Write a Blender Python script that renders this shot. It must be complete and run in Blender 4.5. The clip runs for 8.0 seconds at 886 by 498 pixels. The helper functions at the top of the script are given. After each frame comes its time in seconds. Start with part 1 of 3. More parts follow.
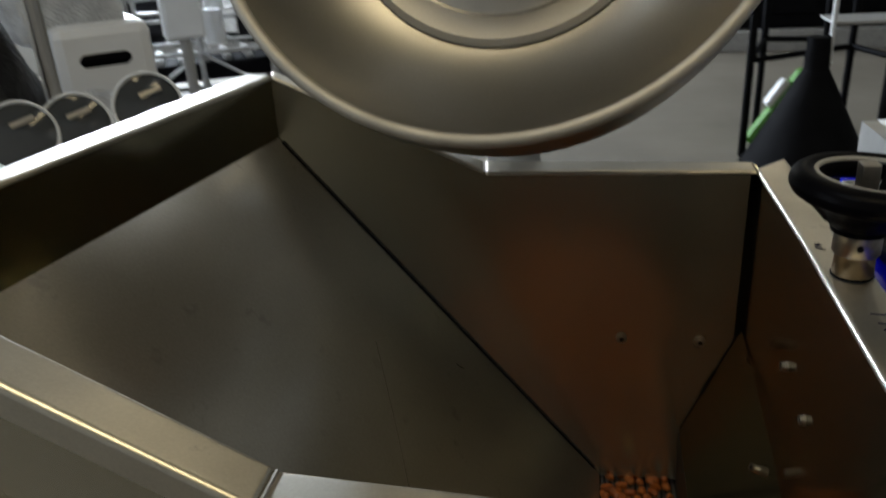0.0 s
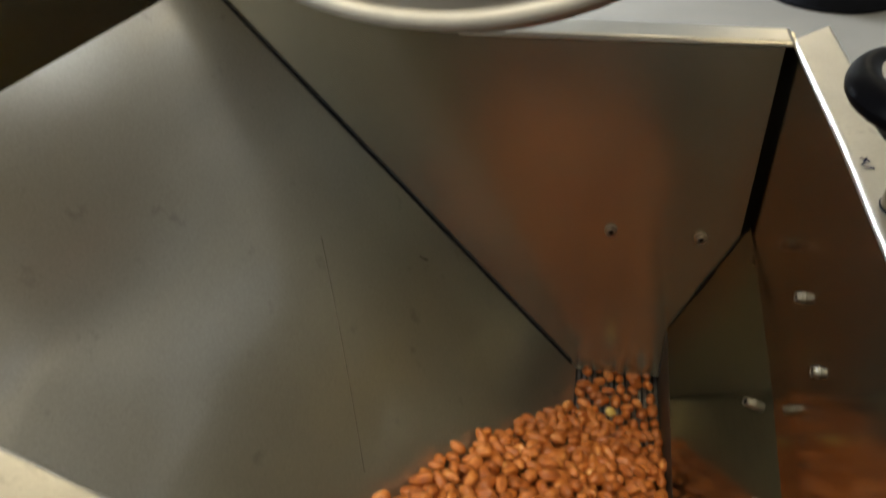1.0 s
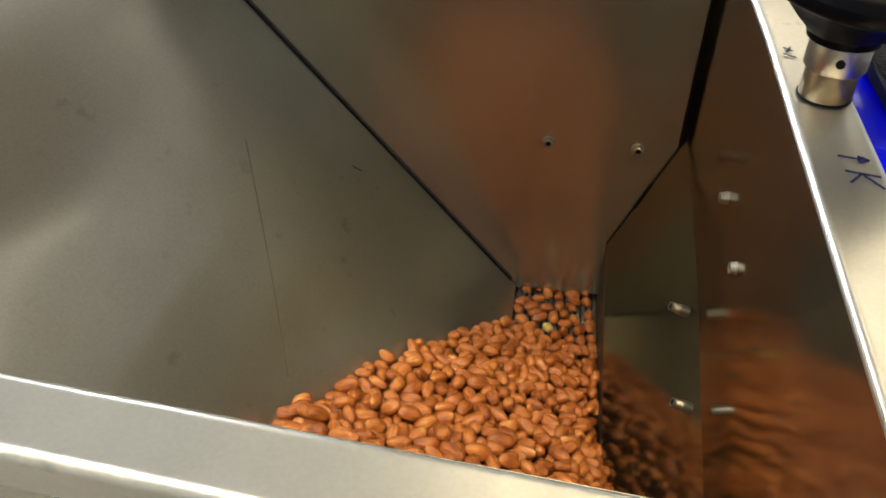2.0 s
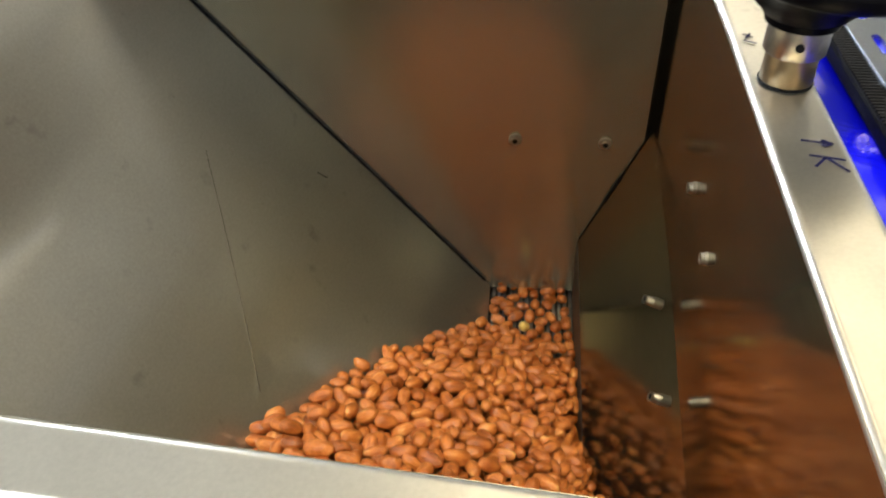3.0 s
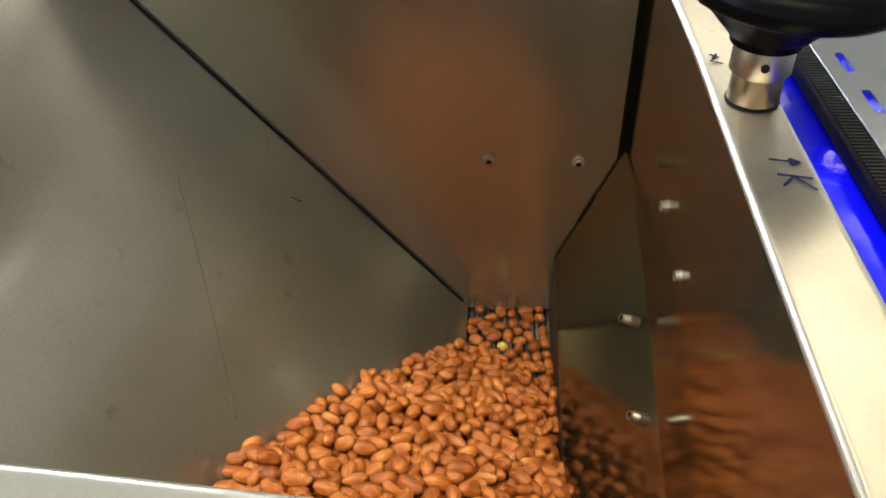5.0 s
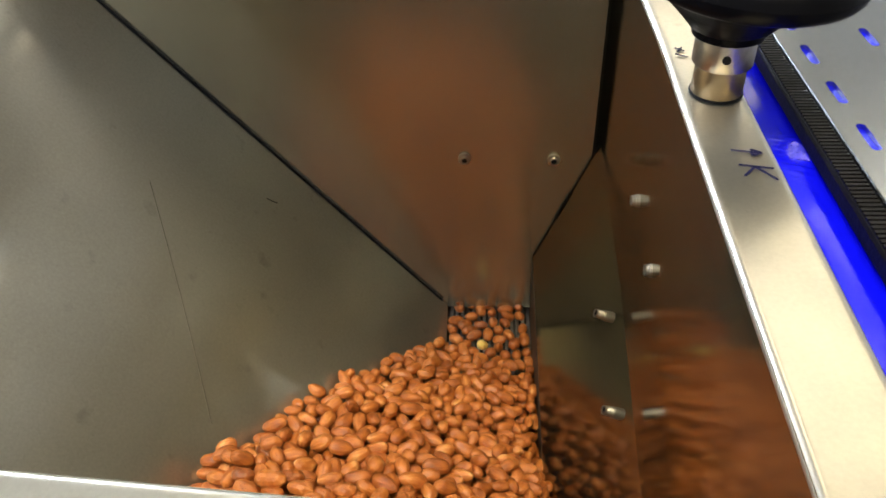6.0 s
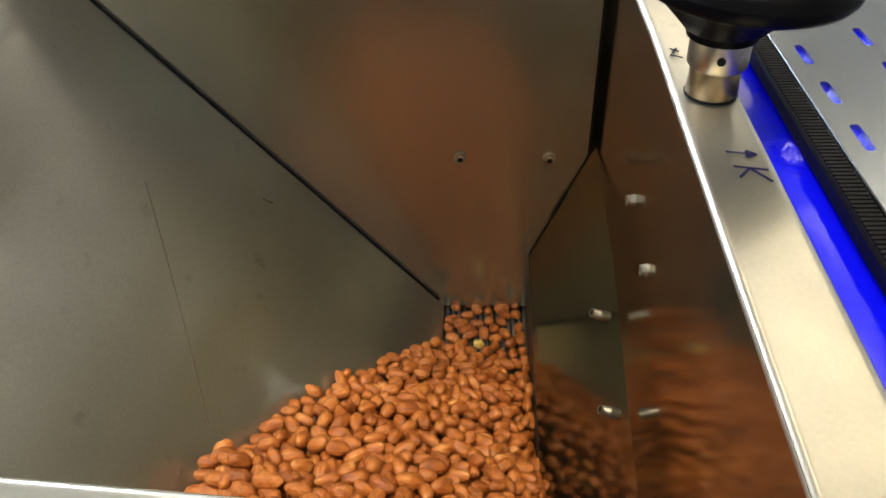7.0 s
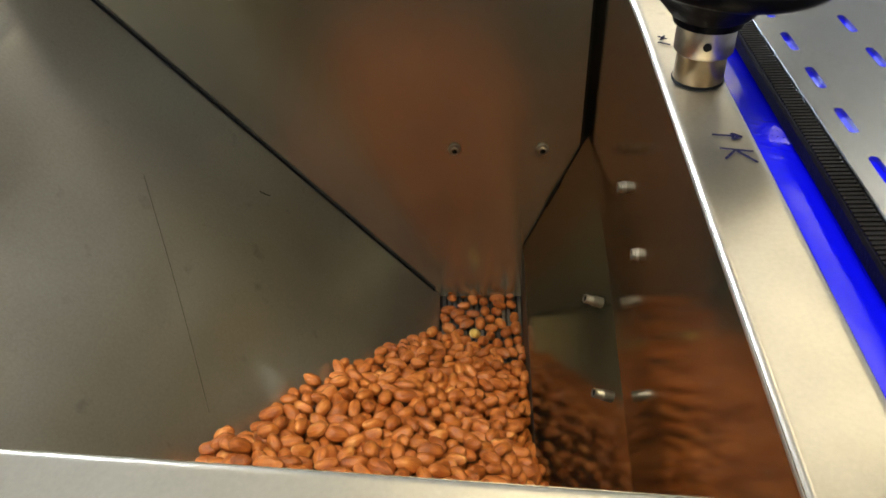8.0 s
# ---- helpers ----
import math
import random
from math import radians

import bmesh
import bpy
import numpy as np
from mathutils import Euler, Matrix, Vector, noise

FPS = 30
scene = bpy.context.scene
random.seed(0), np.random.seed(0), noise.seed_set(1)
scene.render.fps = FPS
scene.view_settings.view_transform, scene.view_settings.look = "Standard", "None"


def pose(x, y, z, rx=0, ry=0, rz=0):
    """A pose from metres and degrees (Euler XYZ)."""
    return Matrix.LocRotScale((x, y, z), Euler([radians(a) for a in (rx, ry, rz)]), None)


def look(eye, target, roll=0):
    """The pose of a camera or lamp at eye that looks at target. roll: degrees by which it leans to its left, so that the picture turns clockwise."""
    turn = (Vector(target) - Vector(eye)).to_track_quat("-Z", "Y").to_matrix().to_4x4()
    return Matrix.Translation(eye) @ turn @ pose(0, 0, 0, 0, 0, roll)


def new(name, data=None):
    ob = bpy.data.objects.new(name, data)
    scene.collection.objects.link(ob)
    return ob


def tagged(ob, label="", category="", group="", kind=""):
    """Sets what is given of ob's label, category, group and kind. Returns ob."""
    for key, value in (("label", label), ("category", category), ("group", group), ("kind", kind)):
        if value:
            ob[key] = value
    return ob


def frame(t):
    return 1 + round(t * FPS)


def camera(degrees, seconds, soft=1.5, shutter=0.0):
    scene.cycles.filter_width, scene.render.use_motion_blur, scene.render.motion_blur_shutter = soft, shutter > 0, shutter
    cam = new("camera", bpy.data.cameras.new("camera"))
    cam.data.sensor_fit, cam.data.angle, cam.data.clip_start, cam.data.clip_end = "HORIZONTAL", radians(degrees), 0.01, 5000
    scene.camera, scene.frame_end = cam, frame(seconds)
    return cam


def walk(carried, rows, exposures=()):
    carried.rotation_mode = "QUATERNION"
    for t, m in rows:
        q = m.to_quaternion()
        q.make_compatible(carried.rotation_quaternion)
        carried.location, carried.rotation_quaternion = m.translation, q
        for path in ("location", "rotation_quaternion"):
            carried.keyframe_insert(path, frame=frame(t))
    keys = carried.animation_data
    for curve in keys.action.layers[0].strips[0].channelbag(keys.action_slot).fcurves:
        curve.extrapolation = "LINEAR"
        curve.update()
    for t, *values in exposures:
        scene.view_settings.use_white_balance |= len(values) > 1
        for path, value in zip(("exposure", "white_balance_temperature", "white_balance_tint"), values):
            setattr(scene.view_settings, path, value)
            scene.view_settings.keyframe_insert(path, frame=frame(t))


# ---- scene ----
cam = camera(58.6, 8.0, soft=1.7, shutter=0.5)
PATH = [
    (0, (-0.131, -0.581, 1.244), (-0.463, 1.22, 0.441), -3.5),
    (0.2, (-0.143, -0.566, 1.244), (-0.408, 1.213, 0.368), -3.0),
    (0.4, (-0.14, -0.538, 1.237), (-0.395, 1.212, 0.303), -3.2),
    (0.5, (-0.137, -0.519, 1.235), (-0.389, 1.196, 0.238), -3.1),
    (0.6, (-0.133, -0.509, 1.234), (-0.39, 1.19, 0.211), -2.9),
    (0.8, (-0.126, -0.484, 1.238), (-0.416, 1.159, 0.134), -2.8),
    (1, (-0.123, -0.472, 1.239), (-0.432, 1.097, 0.038), -2.2),
    (1.5, (-0.108, -0.475, 1.221), (-0.379, 1.026, -0.072), -0.5),
    (1.7, (-0.101, -0.477, 1.217), (-0.342, 1.024, -0.082), 0.2),
    (2.8, (-0.093, -0.467, 1.208), (-0.282, 1.012, -0.125), -1.8),
    (3, (-0.092, -0.469, 1.209), (-0.265, 1.036, -0.096), -1.7),
    (3.5, (-0.089, -0.473, 1.211), (-0.226, 1.065, -0.06), -1.6),
    (4, (-0.091, -0.468, 1.211), (-0.221, 1.068, -0.063), -1.4),
    (4.5, (-0.093, -0.466, 1.211), (-0.223, 1.07, -0.063), -1.5),
    (6, (-0.081, -0.467, 1.208), (-0.178, 1.077, -0.06), -2.0),
    (6.5, (-0.08, -0.463, 1.207), (-0.175, 1.075, -0.068), -2.1),
    (7, (-0.081, -0.466, 1.21), (-0.168, 1.072, -0.065), -2.0),
    (7.5, (-0.081, -0.468, 1.208), (-0.158, 1.07, -0.068), -2.2),
    (8, (-0.08, -0.475, 1.21), (-0.158, 1.061, -0.068), -2.4),
]
walk(cam, [(t, look(eye, target, roll)) for t, eye, target, roll in PATH], [(0.0, -2.35), (0.6, -1.75), (1.0, -0.9), (1.5, -0.57), (3.0, -0.27), (6.5, -0.25), (7.0, -0.42), (8.0, -0.55)])

# ---- world and lights ----
world = bpy.data.worlds.new("hall_air")
scene.world = world
world.use_nodes = True
world.node_tree.nodes["Background"].inputs[0].default_value = (0.6, 0.7, 0.9, 1)
world.node_tree.nodes["Background"].inputs[1].default_value = 0.05


def area(name, at, to, sx, sy, watts, colour):
    data = bpy.data.lights.new(name, "AREA")
    data.shape, data.size, data.size_y, data.energy, data.color = "RECTANGLE", sx, sy, watts, colour
    ob = new(name, data)
    ob.matrix_world = look(at, to)
    return ob


WARM, COOL = (1.0, 0.83, 0.50), (0.78, 0.88, 1.0)
CEIL = 3.4
# unseen ceiling lamps: place, size, watts; some match reflections, others are added to brighten
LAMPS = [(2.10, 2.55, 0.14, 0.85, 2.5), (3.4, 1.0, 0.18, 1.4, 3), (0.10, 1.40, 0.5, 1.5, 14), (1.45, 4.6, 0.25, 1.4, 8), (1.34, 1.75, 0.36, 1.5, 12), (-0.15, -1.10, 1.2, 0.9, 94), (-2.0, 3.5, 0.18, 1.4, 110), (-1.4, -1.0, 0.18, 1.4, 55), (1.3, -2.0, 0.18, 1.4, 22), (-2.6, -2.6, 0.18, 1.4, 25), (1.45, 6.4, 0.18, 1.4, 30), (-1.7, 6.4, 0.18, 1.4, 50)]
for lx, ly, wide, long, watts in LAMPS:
    area("unseen_ceiling_light", (lx, ly, CEIL - 0.14), (lx, ly + 0.001, 0), wide, long, watts, COOL if -2.1 < lx < -1.3 and ly < 5 else WARM)
area("unseen_window_light", (-4.90, 6.2, 2.2), (0, 4.6, 1.2), 3.8, 1.7, 6500, COOL)
# second cool lamp, added to brighten the fronts of the left background
area("unseen_window_light", (-4.90, -0.6, 2.2), (0, 0.4, 1.2), 3.8, 1.7, 320, COOL)


# ---- materials ----
def material(name, colour, rough=0.5, metal=0.0):
    m = bpy.data.materials.new(name)
    m.use_nodes = True
    b = m.node_tree.nodes["Principled BSDF"]
    b.inputs["Base Color"].default_value = (*colour, 1)
    b.inputs["Roughness"].default_value = rough
    b.inputs["Metallic"].default_value = metal
    return m, m.node_tree, b


def noise_node(nt, scale, detail=4.0, stretch=(1, 1, 1), rough=0.55):
    co = nt.nodes.new("ShaderNodeTexCoord")
    mp = nt.nodes.new("ShaderNodeMapping")
    mp.inputs["Scale"].default_value = stretch
    tx = nt.nodes.new("ShaderNodeTexNoise")
    tx.inputs["Scale"].default_value, tx.inputs["Detail"].default_value = scale, detail
    tx.inputs["Roughness"].default_value = rough
    nt.links.new(co.outputs["Object"], mp.inputs[0])
    nt.links.new(mp.outputs[0], tx.inputs["Vector"])
    return tx


def ramp(nt, src, stops):
    r = nt.nodes.new("ShaderNodeValToRGB")
    e = r.color_ramp.elements
    while len(e) < len(stops):
        e.new(0.5)
    for k, (p, c) in enumerate(stops):
        e[k].position, e[k].color = p, (*c, 1) if len(c) == 3 else c
    nt.links.new(src, r.inputs[0])
    return r


def bump(nt, b, src, strength, dist=0.001):
    n = nt.nodes.new("ShaderNodeBump")
    n.inputs["Strength"].default_value, n.inputs["Distance"].default_value = strength, dist
    nt.links.new(src, n.inputs["Height"])
    nt.links.new(n.outputs[0], b.inputs["Normal"])
    return n


def grey(v):
    return (v, v, v)


def steel(name, colour, r0, r1, aniso=0.0, turn=0.0, smudge=6.0, metal=1.0, grain=0.30, brush=(1, 1, 1), speck=0.35, warp=0.0, stain=0.0):
    """Used sheet steel: cloudy smears in colour and gloss, fine grain."""
    m, nt, b = material(name, colour, 0.3, metal)
    big = noise_node(nt, smudge, 2, (1, 1, 1), 0.5)
    fine = noise_node(nt, 40, 1, (1, 1, 0.12), 0.5)
    add = nt.nodes.new("ShaderNodeMath")
    add.operation = "MULTIPLY_ADD"
    add.inputs[1].default_value = grain
    nt.links.new(fine.outputs["Fac"], add.inputs[0])
    nt.links.new(big.outputs["Fac"], add.inputs[2])
    tiny = noise_node(nt, 620, 3, brush, 0.7)
    more = nt.nodes.new("ShaderNodeMath")
    more.operation = "MULTIPLY_ADD"
    more.inputs[1].default_value = speck
    nt.links.new(tiny.outputs["Fac"], more.inputs[0])
    nt.links.new(add.outputs[0], more.inputs[2])
    add = nt.nodes.new("ShaderNodeMath")
    add.operation = "SUBTRACT"
    add.inputs[1].default_value = speck * 0.5
    nt.links.new(more.outputs[0], add.inputs[0])
    c = ramp(nt, add.outputs[0], [(0.0, [k * 0.70 for k in colour]), (1.0, [min(1, k * 1.18) for k in colour])])
    r = ramp(nt, add.outputs[0], [(0.0, grey(r1 + 0.05)), (1.0, grey(r0 - 0.03))])
    nt.links.new(c.outputs[0], b.inputs["Base Color"])
    nt.links.new(r.outputs[0], b.inputs["Roughness"])
    if stain:
        spot = noise_node(nt, 44, 4, (1, 1, 1), 0.62)
        mask = ramp(nt, spot.outputs["Fac"], [(0.64, grey(1.0)), (0.74, grey(1.0 - stain))])
        mix = nt.nodes.new("ShaderNodeMix")
        mix.data_type, mix.blend_type = "RGBA", "MULTIPLY"
        mix.inputs["Factor"].default_value = 1.0
        nt.links.new(c.outputs[0], mix.inputs["A"])
        nt.links.new(mask.outputs[0], mix.inputs["B"])
        nt.links.new(mix.outputs["Result"], b.inputs["Base Color"])
    if warp:
        dent = noise_node(nt, 7.5, 1, (1, 1, 1), 0.4)
        n = bump(nt, b, dent.outputs["Fac"], 1.0, warp)
        nt.links.new(n.outputs[0], b.inputs["Coat Normal"])
    if aniso:
        b.inputs["Anisotropic"].default_value, b.inputs["Anisotropic Rotation"].default_value = aniso, turn
        tg = nt.nodes.new("ShaderNodeTangent")
        tg.direction_type, tg.axis = "RADIAL", "Z"
        nt.links.new(tg.outputs[0], b.inputs["Tangent"])
    return m


# side, end and baffle dimness is put into a darker copy of the steel
STEEL_DIM = steel("dimmed_brushed_steel", (0.255, 0.236, 0.172), 0.12, 0.17, 0.0, 0.0, 6, 0.98, 0.3, (1, 0.06, 1), 0.6, 0.0008)
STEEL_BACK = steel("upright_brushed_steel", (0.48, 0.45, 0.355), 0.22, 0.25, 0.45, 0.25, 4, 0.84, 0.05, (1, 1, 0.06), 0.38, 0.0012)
STEEL_SLOPE = steel("dull_sheet_steel", (0.45, 0.425, 0.365), 0.30, 0.35, 0.0, 0.0, 9, 0.88, 0.12, (1, 1, 1), 0.7, 0.003, 0.22)
FLANGE = steel("rim_steel", (0.54, 0.51, 0.44), 0.31, 0.34, 0, 0, 22, 0.92, 0.3, (1, 1, 1), 0.5, 0.0006, 0.3)
BOWLSTEEL = steel("bowl_steel", (0.29, 0.278, 0.255), 0.30, 0.36, 0, 0, 8, 0.97)
PAN = steel("dull_pan_steel", (0.58, 0.55, 0.49), 0.42, 0.50, 0, 0, 14, 0.55)
ROLLED = steel("rolled_rim_steel", (0.42, 0.40, 0.35), 0.55, 0.6, 0, 0, 30, 0.6)
PLATE = steel("slotted_plate_steel", (0.47, 0.49, 0.52), 0.20, 0.28, 0, 0, 10)
POLISHED = steel("polished_steel", (0.48, 0.455, 0.41), 0.32, 0.36, 0, 0, 8)
BOLT = steel("bolt_steel", (0.46, 0.43, 0.38), 0.32, 0.44, 0, 0, 300)
BRASSY = steel("worn_collar_steel", (0.36, 0.28, 0.18), 0.32, 0.44, 0, 0, 120)


# dark colour for real scratches, also painted shade in the corner joint and skirt
SCRATCH_AND_SHADE = steel("scratch_and_shade_steel", (0.045, 0.042, 0.036), 0.5, 0.6, metal=0.5)


def plain(name, colour, rough, scale=20.0, spread=0.25, relief=0.15, metal=0.0, dist=0.002):
    m, nt, b = material(name, colour, rough, metal)
    n = noise_node(nt, scale, 6)
    c = ramp(nt, n.outputs["Fac"], [(0.3, [k * (1 - spread) for k in colour]), (0.7, [min(1, k * (1 + spread)) for k in colour])])
    nt.links.new(c.outputs[0], b.inputs["Base Color"])
    f = noise_node(nt, scale * 7, 4)
    bump(nt, b, f.outputs["Fac"], relief, dist)
    return m


BLACK = plain("black_plastic", (0.003, 0.003, 0.004), 0.32, 60, 0.2, 0.05)
GREYMETAL = plain("grey_painted_metal", (0.35, 0.35, 0.34), 0.4, 20, 0.15)
RUBBER = plain("black_ribbed_rubber", (0.007, 0.007, 0.008), 0.5, 80, 0.3)
INK = plain("marker_ink", (0.01, 0.01, 0.05), 0.6, 200, 0.2)
DARKSTEEL = plain("black_painted_steel", (0.006, 0.006, 0.007), 0.7, 10, 0.3)
FLOOR = plain("hall_concrete", (0.19, 0.172, 0.142), 0.55, 1.6, 0.18, 0.1)
WALLPAINT = plain("wall_paint", (0.30, 0.292, 0.27), 0.8, 1.0, 0.08)
CEILPAINT = plain("ceiling_paint", (0.27, 0.262, 0.24), 0.9, 1.0, 0.08)
WHITE = plain("white_enamel", (0.82, 0.84, 0.86), 0.35, 4, 0.06, 0.05)
WRAP = plain("wrinkled_clear_wrap", (0.78, 0.81, 0.85), 0.22, 18, 0.2, 0.9, 0, 0.02)
BAG = plain("black_plastic_bag", (0.004, 0.004, 0.005), 0.35, 14, 0.3, 1.0, 0, 0.03)
GREEN = plain("green_sack_weave", (0.09, 0.32, 0.03), 0.55, 30, 0.2, 0.3)
BELT = plain("dark_belt_mesh", (0.02, 0.02, 0.022), 0.45, 200, 0.3, 0.2)
BEAD = plain("belt_bead_metal", (0.36, 0.365, 0.38), 0.35, 200, 0.3, 0.1, 0.8)
def low_gloss(m, level):
    m.node_tree.nodes["Principled BSDF"].inputs["Specular IOR Level"].default_value = level
    return m


BLUE = plain("blue_protective_film", (0.003, 0.004, 0.85), 0.14, 22, 0.08, 0.06, 0, 0.002)
low_gloss(BLUE, 0.2)
low_gloss(RUBBER, 0.12)
low_gloss(INK, 0.1)
low_gloss(BLACK, 0.03)
low_gloss(DARKSTEEL, 0.04)


coat = STEEL_SLOPE.node_tree.nodes["Principled BSDF"].inputs
coat["Coat Weight"].default_value, coat["Coat Roughness"].default_value = 0.8, 0.085


def nut_material(name, stops):
    """Papery seed skin: each kernel its own shade, lengthwise veins, worn pale flecks."""
    m, nt, b = material(name, stops[-1], 0.40)
    info = nt.nodes.new("ShaderNodeObjectInfo")
    geo = nt.nodes.new("ShaderNodeNewGeometry")

    def math_node(kind, x, y, z=None):
        n = nt.nodes.new("ShaderNodeMath")
        n.operation = kind
        for k, v in enumerate((x, y, z)):
            if v is None:
                continue
            if isinstance(v, (int, float)):
                n.inputs[k].default_value = v
            else:
                nt.links.new(v, n.inputs[k])
        return n.outputs[0]

    own = math_node("FRACT", math_node("ADD", info.outputs["Random"], geo.outputs["Random Per Island"]), None)
    vein = noise_node(nt, 340, 4, (1, 1, 0.28), 0.62)
    blot = noise_node(nt, 150, 3, (1, 1, 0.7), 0.6)
    t = math_node("MULTIPLY_ADD", own, 0.26, math_node("MULTIPLY_ADD", blot.outputs["Fac"], 0.75, math_node("MULTIPLY_ADD", vein.outputs["Fac"], 0.70, -0.33)))
    c = ramp(nt, t, [(0.12, stops[0]), (0.45, stops[1]), (0.70, stops[2]), (0.90, stops[3])])
    nt.links.new(c.outputs[0], b.inputs["Base Color"])
    bump(nt, b, vein.outputs["Fac"], 1.0, 0.0016)
    b.inputs["Specular IOR Level"].default_value = 0.6
    return m


NUT = nut_material("peanut_skin", [(0.12, 0.025, 0.004), (0.37, 0.103, 0.019), (0.54, 0.180, 0.038), (0.76, 0.39, 0.13)])
PALE = nut_material("bare_peanut", [(0.72, 0.50, 0.12), (0.80, 0.60, 0.18), (0.85, 0.66, 0.24), (0.90, 0.75, 0.36)])


# ---- building helpers ----
ORIGIN = {}


def thing(name, at, label, category, group="", kind=""):
    ob = new(name)
    ob.location = at
    ob.empty_display_size = 0.05
    ORIGIN[ob.name] = Vector(at)
    return tagged(ob, label, category, group, kind)


def part(name, bm, mat, parent=None, label="", smooth=False):
    """Links a bmesh, in world metres, as one mesh object under a thing or a part."""
    base = ORIGIN[parent.name] if parent else Vector((0, 0, 0))
    bmesh.ops.translate(bm, verts=bm.verts, vec=-base)
    bmesh.ops.recalc_face_normals(bm, faces=bm.faces)
    me = bpy.data.meshes.new(name)
    for f in bm.faces:
        f.smooth = smooth
    bm.to_mesh(me)
    bm.free()
    if smooth:
        me.set_sharp_from_angle(angle=radians(38))
    me.materials.append(mat)
    ob = new(name, me)
    if parent:
        ob.parent = parent
    ORIGIN[ob.name] = base
    if label:
        ob["label"] = label
    return ob


def prism(points, offset, bm=None):
    """A sheet: a polygon and its copy shifted by offset, joined by sides."""
    bm = bm or bmesh.new()
    off = Vector(offset)
    a = [bm.verts.new(p) for p in points]
    b = [bm.verts.new(Vector(p) + off) for p in points]
    bm.faces.new(a)
    bm.faces.new(b[::-1])
    n = len(a)
    for k in range(n):
        bm.faces.new((a[k], b[k], b[(k + 1) % n], a[(k + 1) % n]))
    return bm


def box(x0, x1, y0, y1, z0, z1, bevel=0.0, bm=None):
    bm = bm or bmesh.new()
    v = [bm.verts.new((x, y, z)) for z in (z0, z1) for x, y in ((x0, y0), (x1, y0), (x1, y1), (x0, y1))]
    fs = [bm.faces.new([v[k] for k in q]) for q in ((3, 2, 1, 0), (4, 5, 6, 7), (0, 1, 5, 4), (1, 2, 6, 5), (2, 3, 7, 6), (3, 0, 4, 7))]
    if bevel:
        bmesh.ops.bevel(bm, geom=list({e for f in fs for e in f.edges}), offset=bevel, segments=2, affect="EDGES", profile=0.5)
    return bm


def frame_of(axis):
    z = Vector(axis).normalized()
    x = z.cross(Vector((0, 0, 1)) if abs(z.z) < 0.9 else Vector((1, 0, 0))).normalized()
    return x, z.cross(x), z


def lathe(at, axis, profile, steps=32, bm=None, closed=True):
    """Turns a profile of (radius, height) about an axis; ends at radius 0 close it."""
    bm = bm or bmesh.new()
    x, y, z = frame_of(axis)
    at = Vector(at)
    rings = []
    for r, h in profile:
        if r < 1e-6:
            rings.append([bm.verts.new(at + z * h)])
        else:
            rings.append([bm.verts.new(at + z * h + x * r * math.cos(a) + y * r * math.sin(a)) for a in [2 * math.pi * k / steps for k in range(steps)]])
    for p, q in zip(rings, rings[1:]):
        for k in range(steps):
            j = (k + 1) % steps
            if len(p) == 1 and len(q) == 1:
                continue
            if len(p) == 1:
                bm.faces.new((p[0], q[k], q[j]))
            elif len(q) == 1:
                bm.faces.new((p[k], p[j], q[0]))
            else:
                bm.faces.new((p[k], p[j], q[j], q[k]))
    return bm


def rod(a, b, r, steps=12, bm=None):
    a, b = Vector(a), Vector(b)
    h = (b - a).length
    return lathe(a, b - a, [(0, 0), (r, 0), (r, h), (0, h)], steps, bm)


def tube(points, r, steps=8, bm=None, closed=False):
    """A round bar that follows a line of points."""
    bm = bm or bmesh.new()
    pts = [Vector(p) for p in points]
    n = len(pts)
    rings = []
    for k, p in enumerate(pts):
        d = (pts[(k + 1) % n] - pts[k - 1]) if closed else (pts[min(k + 1, n - 1)] - pts[max(k - 1, 0)])
        x, y, _ = frame_of(d)
        rings.append([bm.verts.new(p + (x * math.cos(t) + y * math.sin(t)) * r) for t in [2 * math.pi * i / steps for i in range(steps)]])
    for k in range(n if closed else n - 1):
        p, q = rings[k], rings[(k + 1) % n]
        for i in range(steps):
            bm.faces.new((p[i], p[(i + 1) % steps], q[(i + 1) % steps], q[i]))
    if not closed:
        bm.faces.new(rings[0][::-1])
        bm.faces.new(rings[-1])
    return bm


def structure(name, bm, mat, label, category="building"):
    ob = part(name, bm, mat)
    return tagged(ob, label, category, "", "structure")


# ---- the hall ----
X0, X1, Y0, Y1 = -5.0, 5.0, -3.5, 9.5
structure("floor", box(X0, X1, Y0, Y1, -0.1, 0.0), FLOOR, "worn beige-grey concrete factory floor", "floor")
structure("ceiling", box(X0, X1, Y0, Y1, CEIL, CEIL + 0.1), CEILPAINT, "plain grey factory ceiling", "ceiling")
structure("wall_north", box(X0, X1, Y1, Y1 + 0.15, 0, CEIL), WALLPAINT, "plain painted factory wall", "wall")
structure("wall_south", box(X0, X1, Y0 - 0.15, Y0, 0, CEIL), WALLPAINT, "plain painted factory wall", "wall")
structure("wall_east", box(X1, X1 + 0.15, Y0, Y1, 0, CEIL), WALLPAINT, "plain painted factory wall", "wall")
# unseen frame, added on the solid wall for the second cool lamp
frame_bars = box(-4.995, -4.93, -2.55, -2.49, 1.3, 3.1, 0)
for yy in (-1.3, 0.0, 1.29):
    box(-4.995, -4.93, yy, yy + 0.06, 1.3, 3.1, 0, frame_bars)
for zz in (1.26, 3.1):
    box(-4.995, -4.93, -2.55, 1.35, zz, zz + 0.05, 0, frame_bars)
structure("added_window_2", frame_bars, WHITE, "unseen white window frame added on the hall wall", "window")
frame_bars = box(-4.995, -4.93, 3.0, 3.06, 1.3, 3.1, 0)
